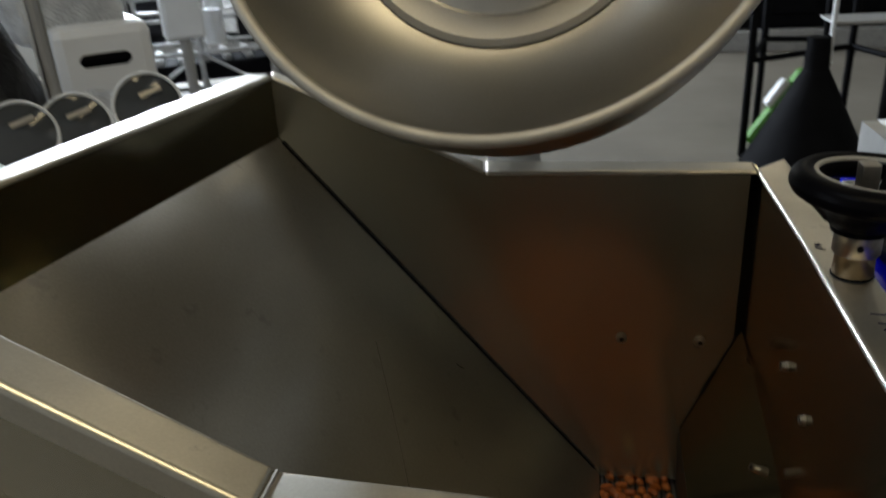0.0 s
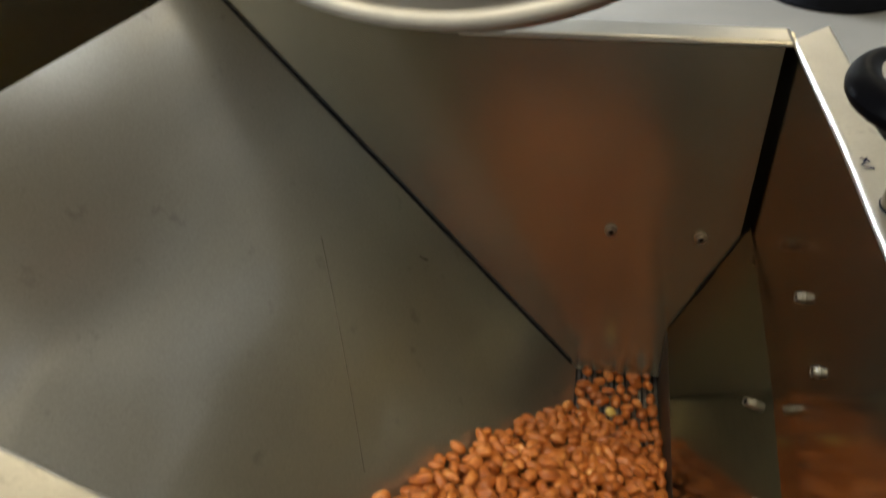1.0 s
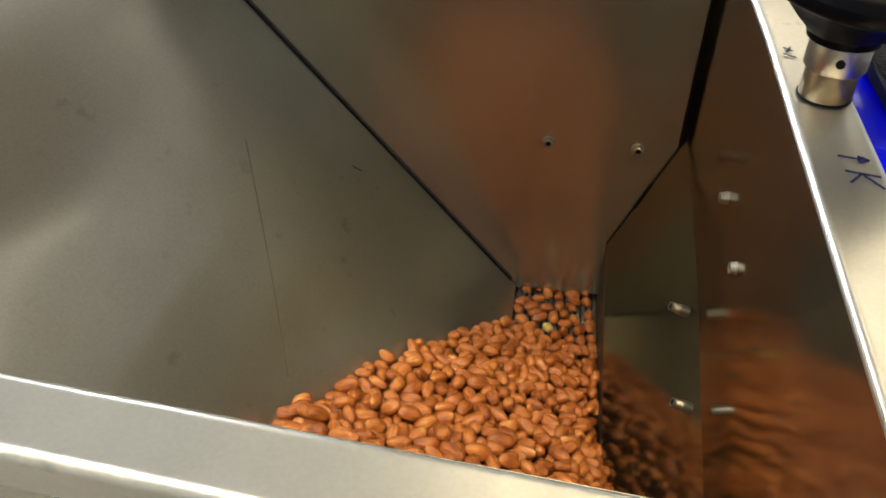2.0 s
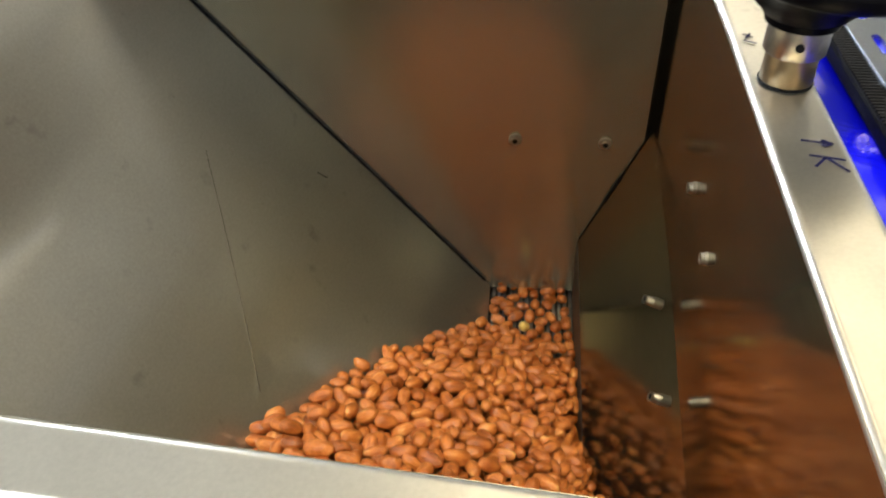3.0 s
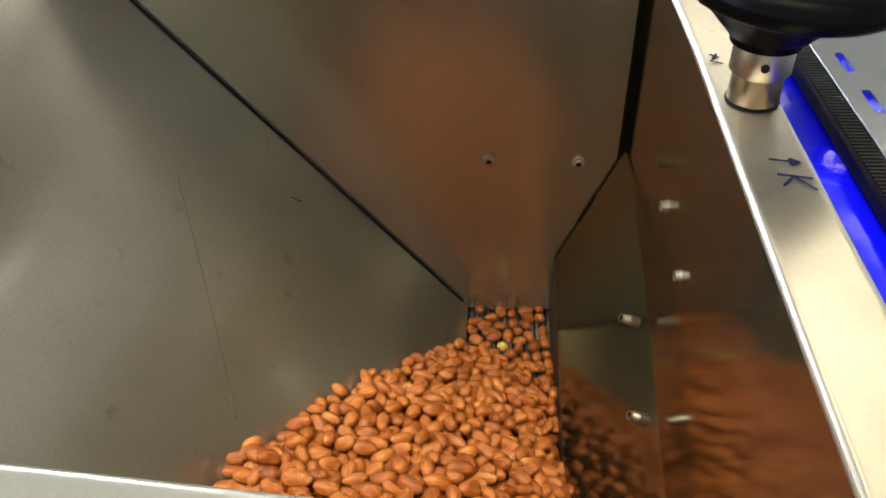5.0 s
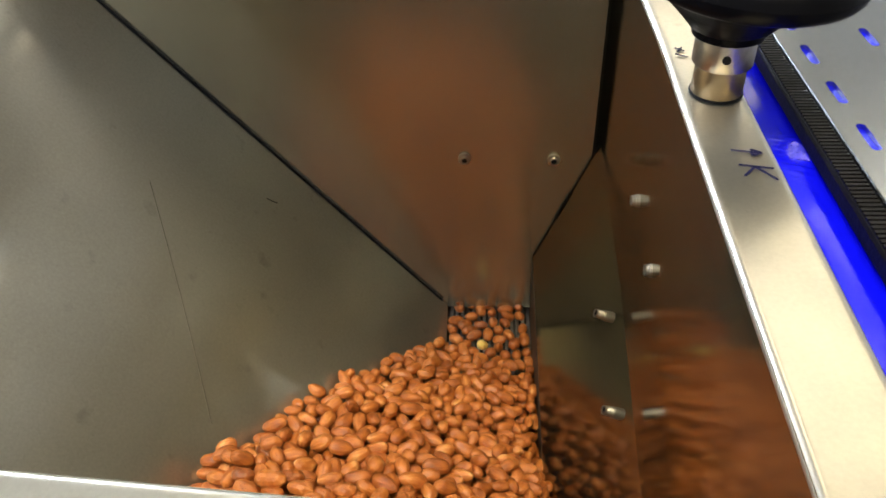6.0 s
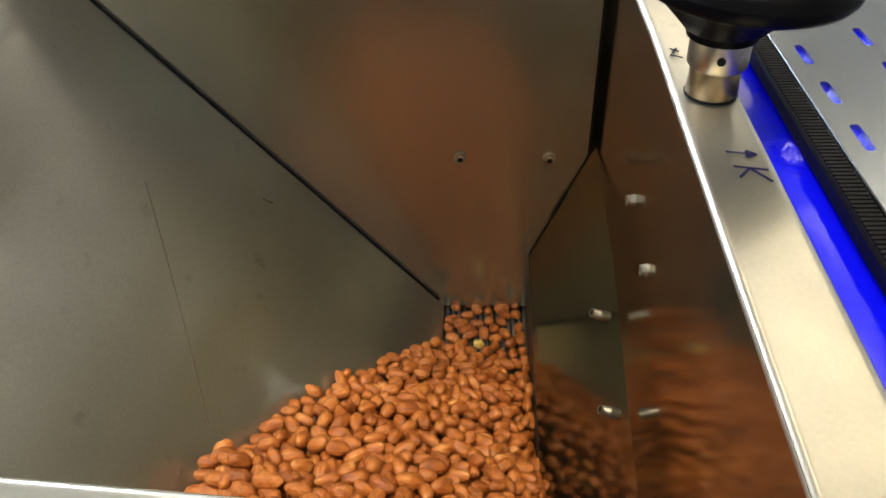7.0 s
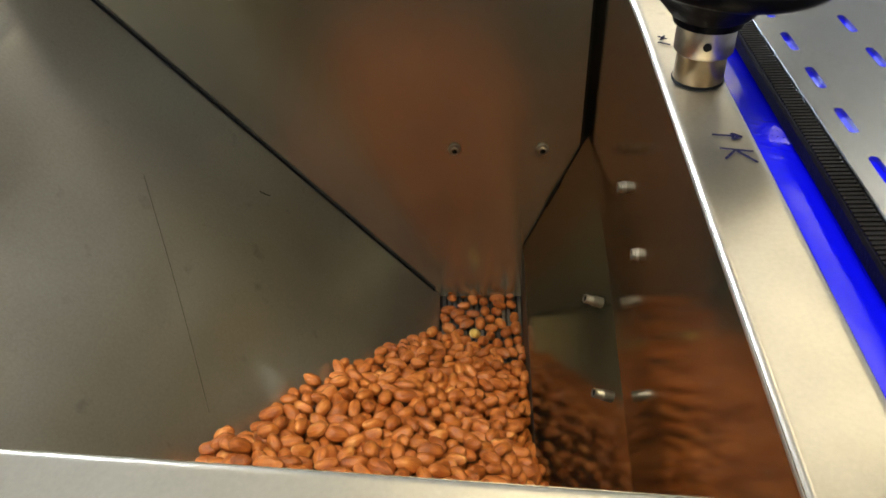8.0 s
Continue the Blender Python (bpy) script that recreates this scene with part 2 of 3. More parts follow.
for yy in (4.75, 6.45, 8.14):
    box(-4.995, -4.93, yy, yy + 0.06, 1.3, 3.1, 0, frame_bars)
for zz in (1.26, 3.1):
    box(-4.995, -4.93, 3.0, 8.2, zz, zz + 0.05, 0, frame_bars)
structure("window_1", frame_bars, WHITE, "unseen white window frame added on the hall wall", "window")
structure("wall_west", box(X0 - 0.15, X0, Y0, Y1, 0, CEIL), WALLPAINT, "plain painted factory wall", "wall")

# ---- the hopper ----
RIM = 1.05
TOP = 1.128
T = 0.002
hopper = thing("feed_hopper", (-0.19, -0.19, 0.0), "brushed stainless steel feed hopper with sloping floor and turned-out rim", "hopper")


def slope_z(x, y):
    return 1.080 - 1.218 * (x + 0.365) + 0.25 * y


def left_x(y):
    return -0.365 + 0.195 * y


def front_y(x):
    return -0.374 - 0.078 * x


part("back_wall", prism([(-0.0048, 0, RIM), (-0.201, 0, RIM), (-0.365, 0, TOP), (-0.365, 0, 0.66), (-0.112, 0, 0.66), (-0.112, 0, 0.764), (-0.0048, 0, 0.764)], (0, T, 0)), STEEL_BACK, hopper)
# backing plates coloured dark for the shade inside the corner gap
part("corner_shade_backing", box(-0.016, 0.004, 0.0185, 0.0205, 0.70, RIM - 0.003), SCRATCH_AND_SHADE, hopper, "dark backing that carries the shade of the open corner joint")
part("corner_shade_backing", box(-0.018, -0.016, 0.003, 0.0205, 0.70, RIM - 0.003), SCRATCH_AND_SHADE, hopper)
part("side_wall", prism([(0, 0.0185, RIM), (0, -0.12, RIM), (-0.0055, -0.376, RIM), (-0.0055, -0.376, 0.60), (0, -0.12, 0.60), (0, 0.0185, 0.60)], (T, 0, 0)), STEEL_DIM, hopper)
fy = front_y
part("front_wall", prism([(0, fy(0), RIM), (-0.241, fy(-0.241), RIM), (-0.407, fy(-0.407), TOP), (-0.436, fy(-0.436), TOP), (-0.436, fy(-0.436), 0.60), (0, fy(0), 0.60)], (0, -T, 0)), STEEL_BACK, hopper)
lx1 = left_x(-0.345)
part("end_wall", prism([(-0.365, 0, TOP), (lx1, -0.345, TOP), (lx1, -0.345, 0.95), (-0.365, 0, 0.95)], (-T, 0.0004, 0)), STEEL_DIM, hopper)
# the sloping floor stops just short of the walls, which leaves dark joints
sl = []
for x, y in ((-0.3655, -0.0012), (left_x(-0.352), -0.352), (-0.108, -0.366), (-0.108, -0.0012)):
    sl.append((x, y, slope_z(x, y)))
bm = prism(sl, (-0.0015, 0.0003, -0.0013))
part("sloping_floor", bm, STEEL_SLOPE, hopper, "dull sheet steel slope with smears and scratches")
# dark tube added along the slope joint for the shade in its gap
part("joint_dark_line", tube([(x, -0.0016, slope_z(x, 0) + 0.0004) for x in (-0.362, -0.28, -0.20, -0.112)], 0.0010, 8), RUBBER, hopper, "dark line added for the shade along the joint", True)
part("joint_dark_line", tube([(-0.001, -0.0014, 0.9175), (-0.0415, -0.0014, 0.820)], 0.0004, 6), RUBBER, hopper, "dark line along the joint", True)
part("joint_dark_line", tube([(-0.0170 - 0.0012 * k, -0.0014, 0.8790 - 0.00288 * k) for k in range(9)], 0.0011, 8), RUBBER, hopper, "dark blotch in the middle of the joint", True)
slope_part = bpy.data.objects["sloping_floor"]


def scratch(x0, y0, x1, y1, w, bow):
    bm = bmesh.new()
    pts = []
    for k in range(13):
        u = k / 12
        x, y = x0 + (x1 - x0) * u + bow * math.sin(math.pi * u), y0 + (y1 - y0) * u
        pts.append((x, y, slope_z(x, y) + 0.00012))
    tube(pts, w, 5, bm)
    part("scratch", bm, SCRATCH_AND_SHADE, slope_part, "thin dark scratch in the sheet", True)


scratch(-0.276, -0.090, -0.228, -0.199, 0.0002, 0.001)
scratch(-0.2255, -0.0395, -0.2200, -0.0365, 0.0004, 0.0006)
part("throat_plate", prism([(-0.108, -0.004, slope_z(-0.108, -0.004)), (-0.108, -0.366, slope_z(-0.108, -0.366)), (-0.108, -0.366, 0.60), (-0.108, -0.004, 0.60)], (-T, 0, 0)), STEEL_DIM, hopper)
# inclined side plate beside the nuts, folded down at its lower edge
BA, BB, BC, BD = (0, -0.0012, 0.919), (0, -0.370, 0.852), (-0.042, -0.370, 0.752), (-0.042, -0.0012, 0.818)
part("baffle_plate", prism([BA, BB, BC, BD], (0.0018, 0, -0.0008)), STEEL_DIM, hopper, "plain inclined steel plate")
# skirt colour is darkened to hold the shade beside the heap
part("baffle_skirt", prism([(-0.042, -0.003, 0.818), (-0.042, -0.370, 0.752), (-0.042, -0.370, 0.60), (-0.042, -0.003, 0.60)], (0.0015, 0, 0)), SCRATCH_AND_SHADE, hopper, "folded edge below the plate with shade in its dark colour")


def flange(stations, name="flange"):
    """A turned-out rim: pairs of inner and outer points, with a rounded lip down at the outer edge."""
    bm = bmesh.new()
    rows = []
    pairs = [(Vector(a), Vector(b)) for a, b in stations]
    # extra stations beside each end keep the long faces flat
    full = [pairs[0]]
    for p, q in zip(pairs, pairs[1:]):
        full += [(p[0].lerp(q[0], u), p[1].lerp(q[1], u)) for u in (0.012, 0.988)] + [q]
    for a, b in full:
        d = (b - a).normalized()
        r = 0.0035
        fold = 0.003
        line = []
        for k in range(6):
            t = k * math.pi / 10
            line.append(a + d * (fold * (1 - math.cos(t)) - 0.0004) + Vector((0, 0, 0.0012 - fold + fold * math.sin(t))))
        for p in (a + d * (fold + 0.0004), a + d * (fold + 0.0012), b - d * (r + 0.0010), b - d * r):
            line.append(p + Vector((0, 0, 0.0012)))
        for k in range(1, 5):
            t = k * math.pi / 8
            line.append(b - d * r + d * r * math.sin(t) + Vector((0, 0, 0.0012 - r + r * math.cos(t))))
        line.append(b + Vector((0, 0, -0.014)))
        line.append(b - d * 0.002 + Vector((0, 0, -0.014)))
        rows.append([bm.verts.new(p) for p in line])
    for p, q in zip(rows, rows[1:]):
        for k in range(len(p) - 1):
            bm.faces.new((p[k], p[k + 1], q[k + 1], q[k]))
    ob = part(name, bm, FLANGE, hopper, "", True)
    so = ob.modifiers.new("gauge", "SOLIDIFY")
    so.thickness, so.offset = 0.0012, -1
    return ob


W = 0.0235
flange([((0, 0.004, RIM), (0.026, 0.030, RIM)), ((0, -0.12, RIM), (0.0262, -0.12, RIM)), ((-0.0055, -0.374, RIM), (0.0238, -0.374 - W, RIM))])
flange([((-0.2005, 0, RIM), (-0.204, 0.030, RIM)), ((0, 0, RIM), (0, W, RIM))])
flange([((-0.364, 0, TOP), (-0.372, W, TOP)), ((-0.2025, 0, RIM + 0.001), (-0.206, 0.026, RIM + 0.001))])
flange([((-0.365, 0, TOP), (-0.365 - W, 0.012, TOP)), ((left_x(-0.345), -0.345, TOP), (left_x(-0.345) - W, -0.352, TOP))])
flange([((0, fy(0), RIM), (0, fy(0) - W, RIM)), ((-0.2402, fy(-0.241), RIM), (-0.2402, fy(-0.241) - W, RIM))])
flange([((-0.2425, fy(-0.241), RIM + 0.0015), (-0.2425, fy(-0.241) - W, RIM + 0.0015)), ((-0.407, fy(-0.407), TOP), (-0.410, fy(-0.407) - W, TOP)), ((-0.436, fy(-0.436), TOP), (-0.436, fy(-0.436) - W, TOP))])
part("weld", tube([(-0.2412, fy(-0.241) - 0.001 - 0.002 * k + 0.0004 * math.sin(k * 2.1), RIM + 0.0010) for k in range(11)], 0.0011, 6), BOLT, hopper, "rough weld across the rim joint")
# unseen casing and belt box below the funnel, added to keep light out
part("casing", box(-0.436, 0.012, -0.34, 0.24, 0.55, 0.60), DARKSTEEL, hopper, "unseen dark steel casing under the funnel, added to keep light out")
bm = prism([(-0.14, 0.24, 0.60), (0.012, 0.24, 0.60), (0.012, 0.24, 0.85), (-0.14, 0.24, 0.85)], (0, T, 0))
prism([(-0.14, 0.012, 0.85), (0.012, 0.012, 0.85), (0.012, 0.242, 0.85), (-0.14, 0.242, 0.85)], (0, 0, T), bm)
prism([(0.012, 0.006, 0.60), (0.012, 0.24, 0.60), (0.012, 0.24, 0.85), (0.012, 0.006, 0.85)], (T, 0, 0), bm)
prism([(-0.14, 0.004, 0.60), (-0.14, 0.24, 0.60), (-0.14, 0.24, 0.85), (-0.14, 0.004, 0.85)], (-T, 0, 0), bm)
part("belt_light_block", bm, DARKSTEEL, hopper)
for lx, ly in ((-0.41, -0.31), (-0.41, 0.20), (-0.02, -0.31), (-0.02, 0.20)):
    part("leg", box(lx - 0.02, lx + 0.02, ly - 0.02, ly + 0.02, 0.0, 0.55, 0.003), GREYMETAL, hopper)


def stud(name, at, axis, r, h, hex_r):
    """A threaded stud end that sticks out through the sheet."""
    prof = [(0, -0.004), (hex_r, -0.004), (hex_r, 0.0018), (r * 1.05, 0.0022)]
    k = 0
    z = 0.0022
    while z < h - 0.001:
        prof.append((r * (1.0 if k % 2 else 0.90), z))
        z += 0.0006
        k += 1
    prof += [(r * 0.92, h), (r * 0.68, h), (r * 0.62, h - 0.0035), (0, h - 0.0035)]
    ob = part(name, lathe(at, axis, prof, 14), BOLT, hopper, "shiny threaded stud end")
    # black disc stands in for the shade inside the hollow end
    part("socket_shade", lathe(at, axis, [(0, h - 0.0015), (r * 0.66, h - 0.0005), (r * 0.66, h - 0.001), (0, h - 0.002)], 12), RUBBER, ob, "black disc for the shade in the hollow end")
    return ob


bn = (-0.92, -0.06, 0.39)
for x, z in ((-0.093, 0.907), (-0.031, 0.906)):
    stud("bolt", (x, 0, z), (0, -1, 0), 0.0030, 0.0042, 0.0044)
for y, z in ((-0.1356, 0.9684), (-0.1840, 0.9633)):
    stud("stud", (0, y, z), (-1, 0, 0), 0.0031, 0.0046, 0.0033)
for x, y, z in ((-0.0100, -0.1420, 0.8925), (-0.0110, -0.2010, 0.8800)):
    stud("stud", (x, y, z), bn, 0.0028, 0.0072, 0.0031)

# marker writing on the rim: an arrow and a letter
z = RIM + 0.0017


def strokes(name, lines, w=0.0009):
    bm = bmesh.new()
    for (ax, ay), (bx, by) in lines:
        d = Vector((bx - ax, by - ay)).normalized()
        nx, ny = -d.y * w / 2, d.x * w / 2
        prism([(ax - nx, ay - ny, z), (bx - nx, by - ny, z), (bx + nx, by + ny, z), (ax + nx, ay + ny, z)], (0, 0, 0.0002), bm)
    return part(name, bm, INK, hopper, "hand-drawn black marker stroke")


strokes("arrow_mark", [((0.009, -0.2195), (0.0195, -0.2215)), ((0.0195, -0.2215), (0.0163, -0.2190)), ((0.0195, -0.2215), (0.0160, -0.2230)), ((0.0163, -0.2190), (0.0160, -0.2230))])
strokes("letter_k", [((0.0095, -0.2290), (0.0210, -0.2315)), ((0.0150, -0.2300), (0.0100, -0.2360)), ((0.0150, -0.2305), (0.0205, -0.2385))])
strokes("letter_mark", [((0.0035, -0.1410), (0.0085, -0.1440)), ((0.0045, -0.1350), (0.0080, -0.1380)), ((0.0075, -0.1345), (0.0050, -0.1390))])

# ---- hand wheel on the rim ----
wheel = thing("hand_wheel", (0.0135, -0.175, RIM), "black plastic hand wheel on a steel collar on the rim", "handle")
wz = RIM + 0.0012
part("stem", lathe((0.0135, -0.175, wz), (0, 0, 1), [(0, 0), (0.0098, 0), (0.0102, 0.0012), (0.0100, 0.013), (0, 0.013)], 32), BRASSY, wheel, "worn steel stem with brown stains", True)
part("base_ring", lathe((0.0135, -0.175, wz), (0, 0, 1), [(0, 0.0002), (0.0106, 0.0002), (0.0108, 0.0008), (0.0102, 0.0012), (0, 0.0012)], 28), RUBBER, wheel, "dark ring round the foot of the stem", True)
part("collar", lathe((0.0135, -0.175, wz), (0, 0, 1), [(0, 0.0132), (0.0112, 0.0132), (0.0118, 0.014), (0.0118, 0.0245), (0.0110, 0.0252), (0, 0.0252)], 32), BOLT, wheel, "bright steel collar", True)
part("grub_screw", lathe((0.0115, -0.1866, wz + 0.0195), (-0.15, -1, 0), [(0, 0), (0.0017, 0), (0.0017, 0.0006), (0, 0.0006)], 12), RUBBER, wheel, "dark grub screw hole")
wc = (0.0135, -0.175, wz)
part("hub", lathe(wc, (0, 0, 1), [(0, 0.0255), (0.0138, 0.0255), (0.0146, 0.029), (0.0165, 0.036), (0.0165, 0.042), (0.013, 0.045), (0, 0.045)], 32), BLACK, wheel, "", True)
RR = 0.0338
ring = [(RR + 0.0074 * math.cos(a), 0.0500 + 0.0072 * math.sin(a)) for a in [2 * math.pi * k / 16 for k in range(17)]]
part("rim", lathe((wc[0] + 0.002, wc[1], wc[2]), (0.05, 0, 1), ring, 56), BLACK, wheel, "thick glossy black grip ring", True)
part("rim_insert", tube([(wc[0] + 0.0045 + 0.0285 * math.cos(a), wc[1] + 0.0285 * math.sin(a), wc[2] + 0.0550 - 0.0016 * math.cos(a)) for a in [2 * math.pi * k / 40 for k in range(40)]], 0.0015, 6, None, True), GREYMETAL, wheel, "grey moulding line inside the ring", True)


def spoke(azimuth, half):
    """A broad curved web from the hub up to the grip ring."""
    bm = bmesh.new()
    prof = [(0.010, 0.0257, 0.036), (0.017, 0.0300, 0.041), (0.023, 0.0365, 0.047), (0.029, 0.0425, 0.052), (0.0345, 0.0460, 0.054)]
    rows = []
    for r, lo, hi in prof:
        row = []
        for z0 in (lo, hi):
            for k in range(7):
                a = radians(azimuth + half * (k / 3 - 1) * (1 if z0 == lo else 0.93))
                row.append(bm.verts.new((wc[0] + r * math.cos(a), wc[1] + r * math.sin(a), wc[2] + z0)))
        rows.append(row)
    for p, q in zip(rows, rows[1:]):
        loop = list(range(7)) + list(range(13, 6, -1))
        for k in range(14):
            i, j = loop[k], loop[(k + 1) % 14]
            bm.faces.new((p[i], p[j], q[j], q[i]))
    for row in (rows[0], rows[-1]):
        bm.faces.new([row[k] for k in list(range(7)) + list(range(13, 6, -1))])
    return part("spoke", bm, BLACK, wheel, "", True)


spoke(-95, 62)
spoke(25, 30)
spoke(150, 20)
part("spindle_end", box(wc[0] - 0.0045, wc[0] + 0.0045, wc[1] - 0.0045, wc[1] + 0.0045, wc[2] + 0.0445, wc[2] + 0.062, 0.0008), BOLT, wheel, "bright square spindle end")

# ---- machine bed beside the hopper ----
bed = thing("machine_bed", (0.25, -0.1, 0.0), "machine bed covered in blue film with a slotted steel top", "machine")
part("frame_box", box(0.030, 0.50, -0.60, 0.02, 0.0, 1.028), GREYMETAL, bed)
bm = bmesh.new()


def film_z(x, y):
    """Nearly flat film with a bunch of sharp slanting wrinkles beside the rubber strip."""
    bunch = math.exp(-((y + 0.189) / 0.010) ** 2) * min(1.0, max(0.0, (x - 0.034) / 0.010))
    crease = abs(((y + 0.5 * x) * 210 + 0.8 * noise.noise((x * 60, y * 60, 2))) % 1.0 - 0.5)
    return 1.0315 + 0.0005 * noise.noise((x * 65, y * 32, 1.7)) + 0.0055 * bunch * (0.5 - crease)


xs = [0.0285 + 0.00055 * i for i in range(44)] + [0.06, 0.10, 0.20, 0.32, 0.4885]
ys = [-0.60 + 0.02 * j for j in range(18)] + [-0.24 + 0.0008 * j for j in range(126)] + [-0.13 + 0.016 * j for j in range(10)]
grid = [[bm.verts.new((x, y, film_z(x, y))) for y in ys] for x in xs]
for i in range(len(xs) - 1):
    for j in range(len(ys) - 1):
        bm.faces.new((grid[i][j], grid[i + 1][j], grid[i + 1][j + 1], grid[i][j + 1]))
part("blue_film", bm, BLUE, bed, "shiny bright blue protective film, slightly wrinkled", True)
sheet = thing("plastic_sheet", (0.18, 0.05, 1.03), "crumpled white plastic sheet with blue stripes on the machine bed", "sheet")
part("support_shelf", box(0.14, 0.46, 0.021, 0.22, 0.99, 1.028), GREYMETAL, bed)
bm = bmesh.new()
g = [[bm.verts.new((0.135 + 0.30 * i / 24, -0.035 + 0.20 * j / 20 + 0.05 * i / 24, 1.0440 + 0.006 * math.sin(math.pi * j / 20) * (0.6 + 0.4 * math.sin(i * 0.6)) + 0.007 * noise.noise((i * 0.3, j * 0.4, 4)) + 0.0015 * noise.noise((i, j, 9)))) for j in range(21)] for i in range(25)]
for i in range(24):
    for j in range(20):
        bm.faces.new((g[i][j], g[i + 1][j], g[i + 1][j + 1], g[i][j + 1]))
ob = part("film", bm, WHITE, sheet, "", True)
so = ob.modifiers.new("gauge", "SOLIDIFY")
so.thickness = 0.0008
bm = bmesh.new()
for j in (6, 11, 16):
    for i in range(2, 20):
        q = [Vector(v) + Vector((0, 0, 0.0012)) for v in ((0.135 + 0.30 * i / 24, -0.035 + 0.01 * j + 0.05 * i / 24, g_z) for g_z in (1.0440 + 0.006 * math.sin(math.pi * j / 20) * (0.6 + 0.4 * math.sin(i * 0.6)) + 0.007 * noise.noise((i * 0.3, j * 0.4, 4)),))]
        p = q[0]
        if (i // 3) % 2:
            box(p.x, p.x + 0.0125, p.y - 0.003, p.y + 0.003, p.z - 0.001, p.z + 0.0012, 0, bm)
tagged(part("stripe", bm, BLUE, sheet, "blue printed stripes"), kind="stuff")
# ribbed strip
strip = part("edge_strip", box(0.0490, 0.0585, -0.58, 0.0, 1.0325, 1.0415, 0.002), RUBBER, bed, "black ribbed rubber edge strip")
bm = bmesh.new()
for k in range(228):
    y = -0.578 + k * 0.0025
    box(0.0498, 0.0580, y, y + 0.0015, 1.0413, 1.0422, 0, bm)
part("ribs", bm, RUBBER, strip)
part("plate_film", box(0.0620, 0.40, -0.575, 0.015, 1.0365, 1.0412), BLUE, bed, "blue film seen through the slots")
part("edge_lip", box(0.0586, 0.0604, -0.575, 0.0, 1.0325, 1.0433, 0.0006), PLATE, bed, "bent steel edge of the slotted plate")
# slotted plate
bm = bmesh.new()
px, py = 0.033, 0.036
slot_l, slot_w = 0.0195, 0.0044


def slot_cell(cx, cy):
    """One slot with the sheet round it, out to the corners and edge middles of its cell."""
    hw, hl = slot_w / 2, slot_l / 2 - slot_w / 2
    top_i, low_i, top_o = [], [], []
    for k in range(16):
        a = 2 * math.pi * k / 16
        c, s = math.cos(a), math.sin(a)
        x, y = cx + hw * c, cy + (hl if k < 8 else -hl) * (0 if k in (0, 8) else 1) + hw * s
        top_i.append(bm.verts.new((x, y, 1.0435)))
        low_i.append(bm.verts.new((x, y, 1.0415)))
    for k in range(0, 16, 2):
        a = 2 * math.pi * k / 16
        ox, oy = round(math.cos(a) * 1.2), round(math.sin(a) * 1.2)
        top_o.append(bm.verts.new((max(cx + ox * px / 2, 0.0588), cy + oy * py / 2, 1.0435)))
    for k in range(16):
        j = (k + 1) % 16
        p, q = top_o[k // 2], top_o[(j // 2)]
        bm.faces.new((p, top_i[j], top_i[k]) if p is q else (p, q, top_i[j], top_i[k]))
        bm.faces.new((top_i[k], top_i[j], low_i[j], low_i[k]))


for col in range(10):
    off = 0.5 * py if col % 2 else 0.0
    for row in range(-12, 4):
        slot_cell(0.0685 + px * col, -0.125 + py * row + off)
bmesh.ops.remove_doubles(bm, verts=bm.verts, dist=0.0002)
part("slotted_plate", bm, PLATE, bed, "bright steel plate punched with rows of slots")

# ---- belt under the nuts ----
belt = thing("conveyor_belt", (-0.075, -0.05, 0.75), "dark mesh conveyor belt under the peanuts", "conveyor")
part("belt_sheet", box(-0.1075, -0.0425, -0.36, 0.22, 0.750, 0.756), BELT, belt)
bm = bmesh.new()
for i in range(15):
    for j in range(40):
        x = -0.1060 + i * 0.0044
        y = -0.066 + j * 0.0022
        box(x, x + 0.0024, y, y + 0.0013, 0.756, 0.7576, 0, bm)
tagged(part("link_grid", bm, BEAD, belt, "small metal links in rows"), kind="stuff")

# ---- tilted bowl over the rear rim ----
bn = Vector((-0.085, -2.013, 1.0)).normalized()
bc = Vector((-0.178, -0.123, 1.274))
bowl = thing("tilted_bowl", (-0.19, 0.14, 0.0), "round stainless steel bowl tilted over the rear rim", "bowl")
R = 0.16
part("shell", lathe(bc, bn, [(R - 0.003, 0.0), (R - 0.008, -0.010), (R - 0.018, -0.022), (R - 0.036, -0.036), (0.100, -0.050), (0.060, -0.056), (0, -0.058), (0, -0.205), (0.060, -0.198), (R - 0.052, -0.170), (R - 0.020, -0.120), (R - 0.004, -0.070), (R, -0.040), (R, 0.0), (R - 0.003, 0.0)], 96), BOWLSTEEL, bowl, "", True)
part("rim_bead", lathe(bc, bn, [(R + 0.0038 * math.cos(a) - 0.001, 0.0038 * math.sin(a)) for a in [2 * math.pi * k / 10 for k in range(11)]], 96), ROLLED, bowl, "rolled pale rim", True)
part("inner_dish", lathe(bc, bn, [(0.096, -0.056), (0.0955, -0.049), (0.092, -0.046), (0.076, -0.054), (0.060, -0.050), (0.0, -0.050)], 72), PAN, bowl, "", True)
part("hub_dome", lathe(bc, bn, [(0.061, -0.050), (0.060, -0.030), (0.050, -0.010), (0.028, 0.002), (0.0, 0.005)], 40), PAN, bowl, "bright domed hub", True)
part("post", tube([(-0.19, 0.14, 0.0), (-0.19, 0.14, 1.15), (-0.185, 0.10, 1.20), (-0.182, 0.03, 1.20), (-0.18, -0.055, 1.235)], 0.025, 16), GREYMETAL, bowl, "grey steel post behind the bowl", True)
part("foot_plate", lathe((-0.19, 0.14, 0.0), (0, 0, 1), [(0, 0), (0.11, 0), (0.11, 0.012), (0, 0.012)], 24), GREYMETAL, bowl)

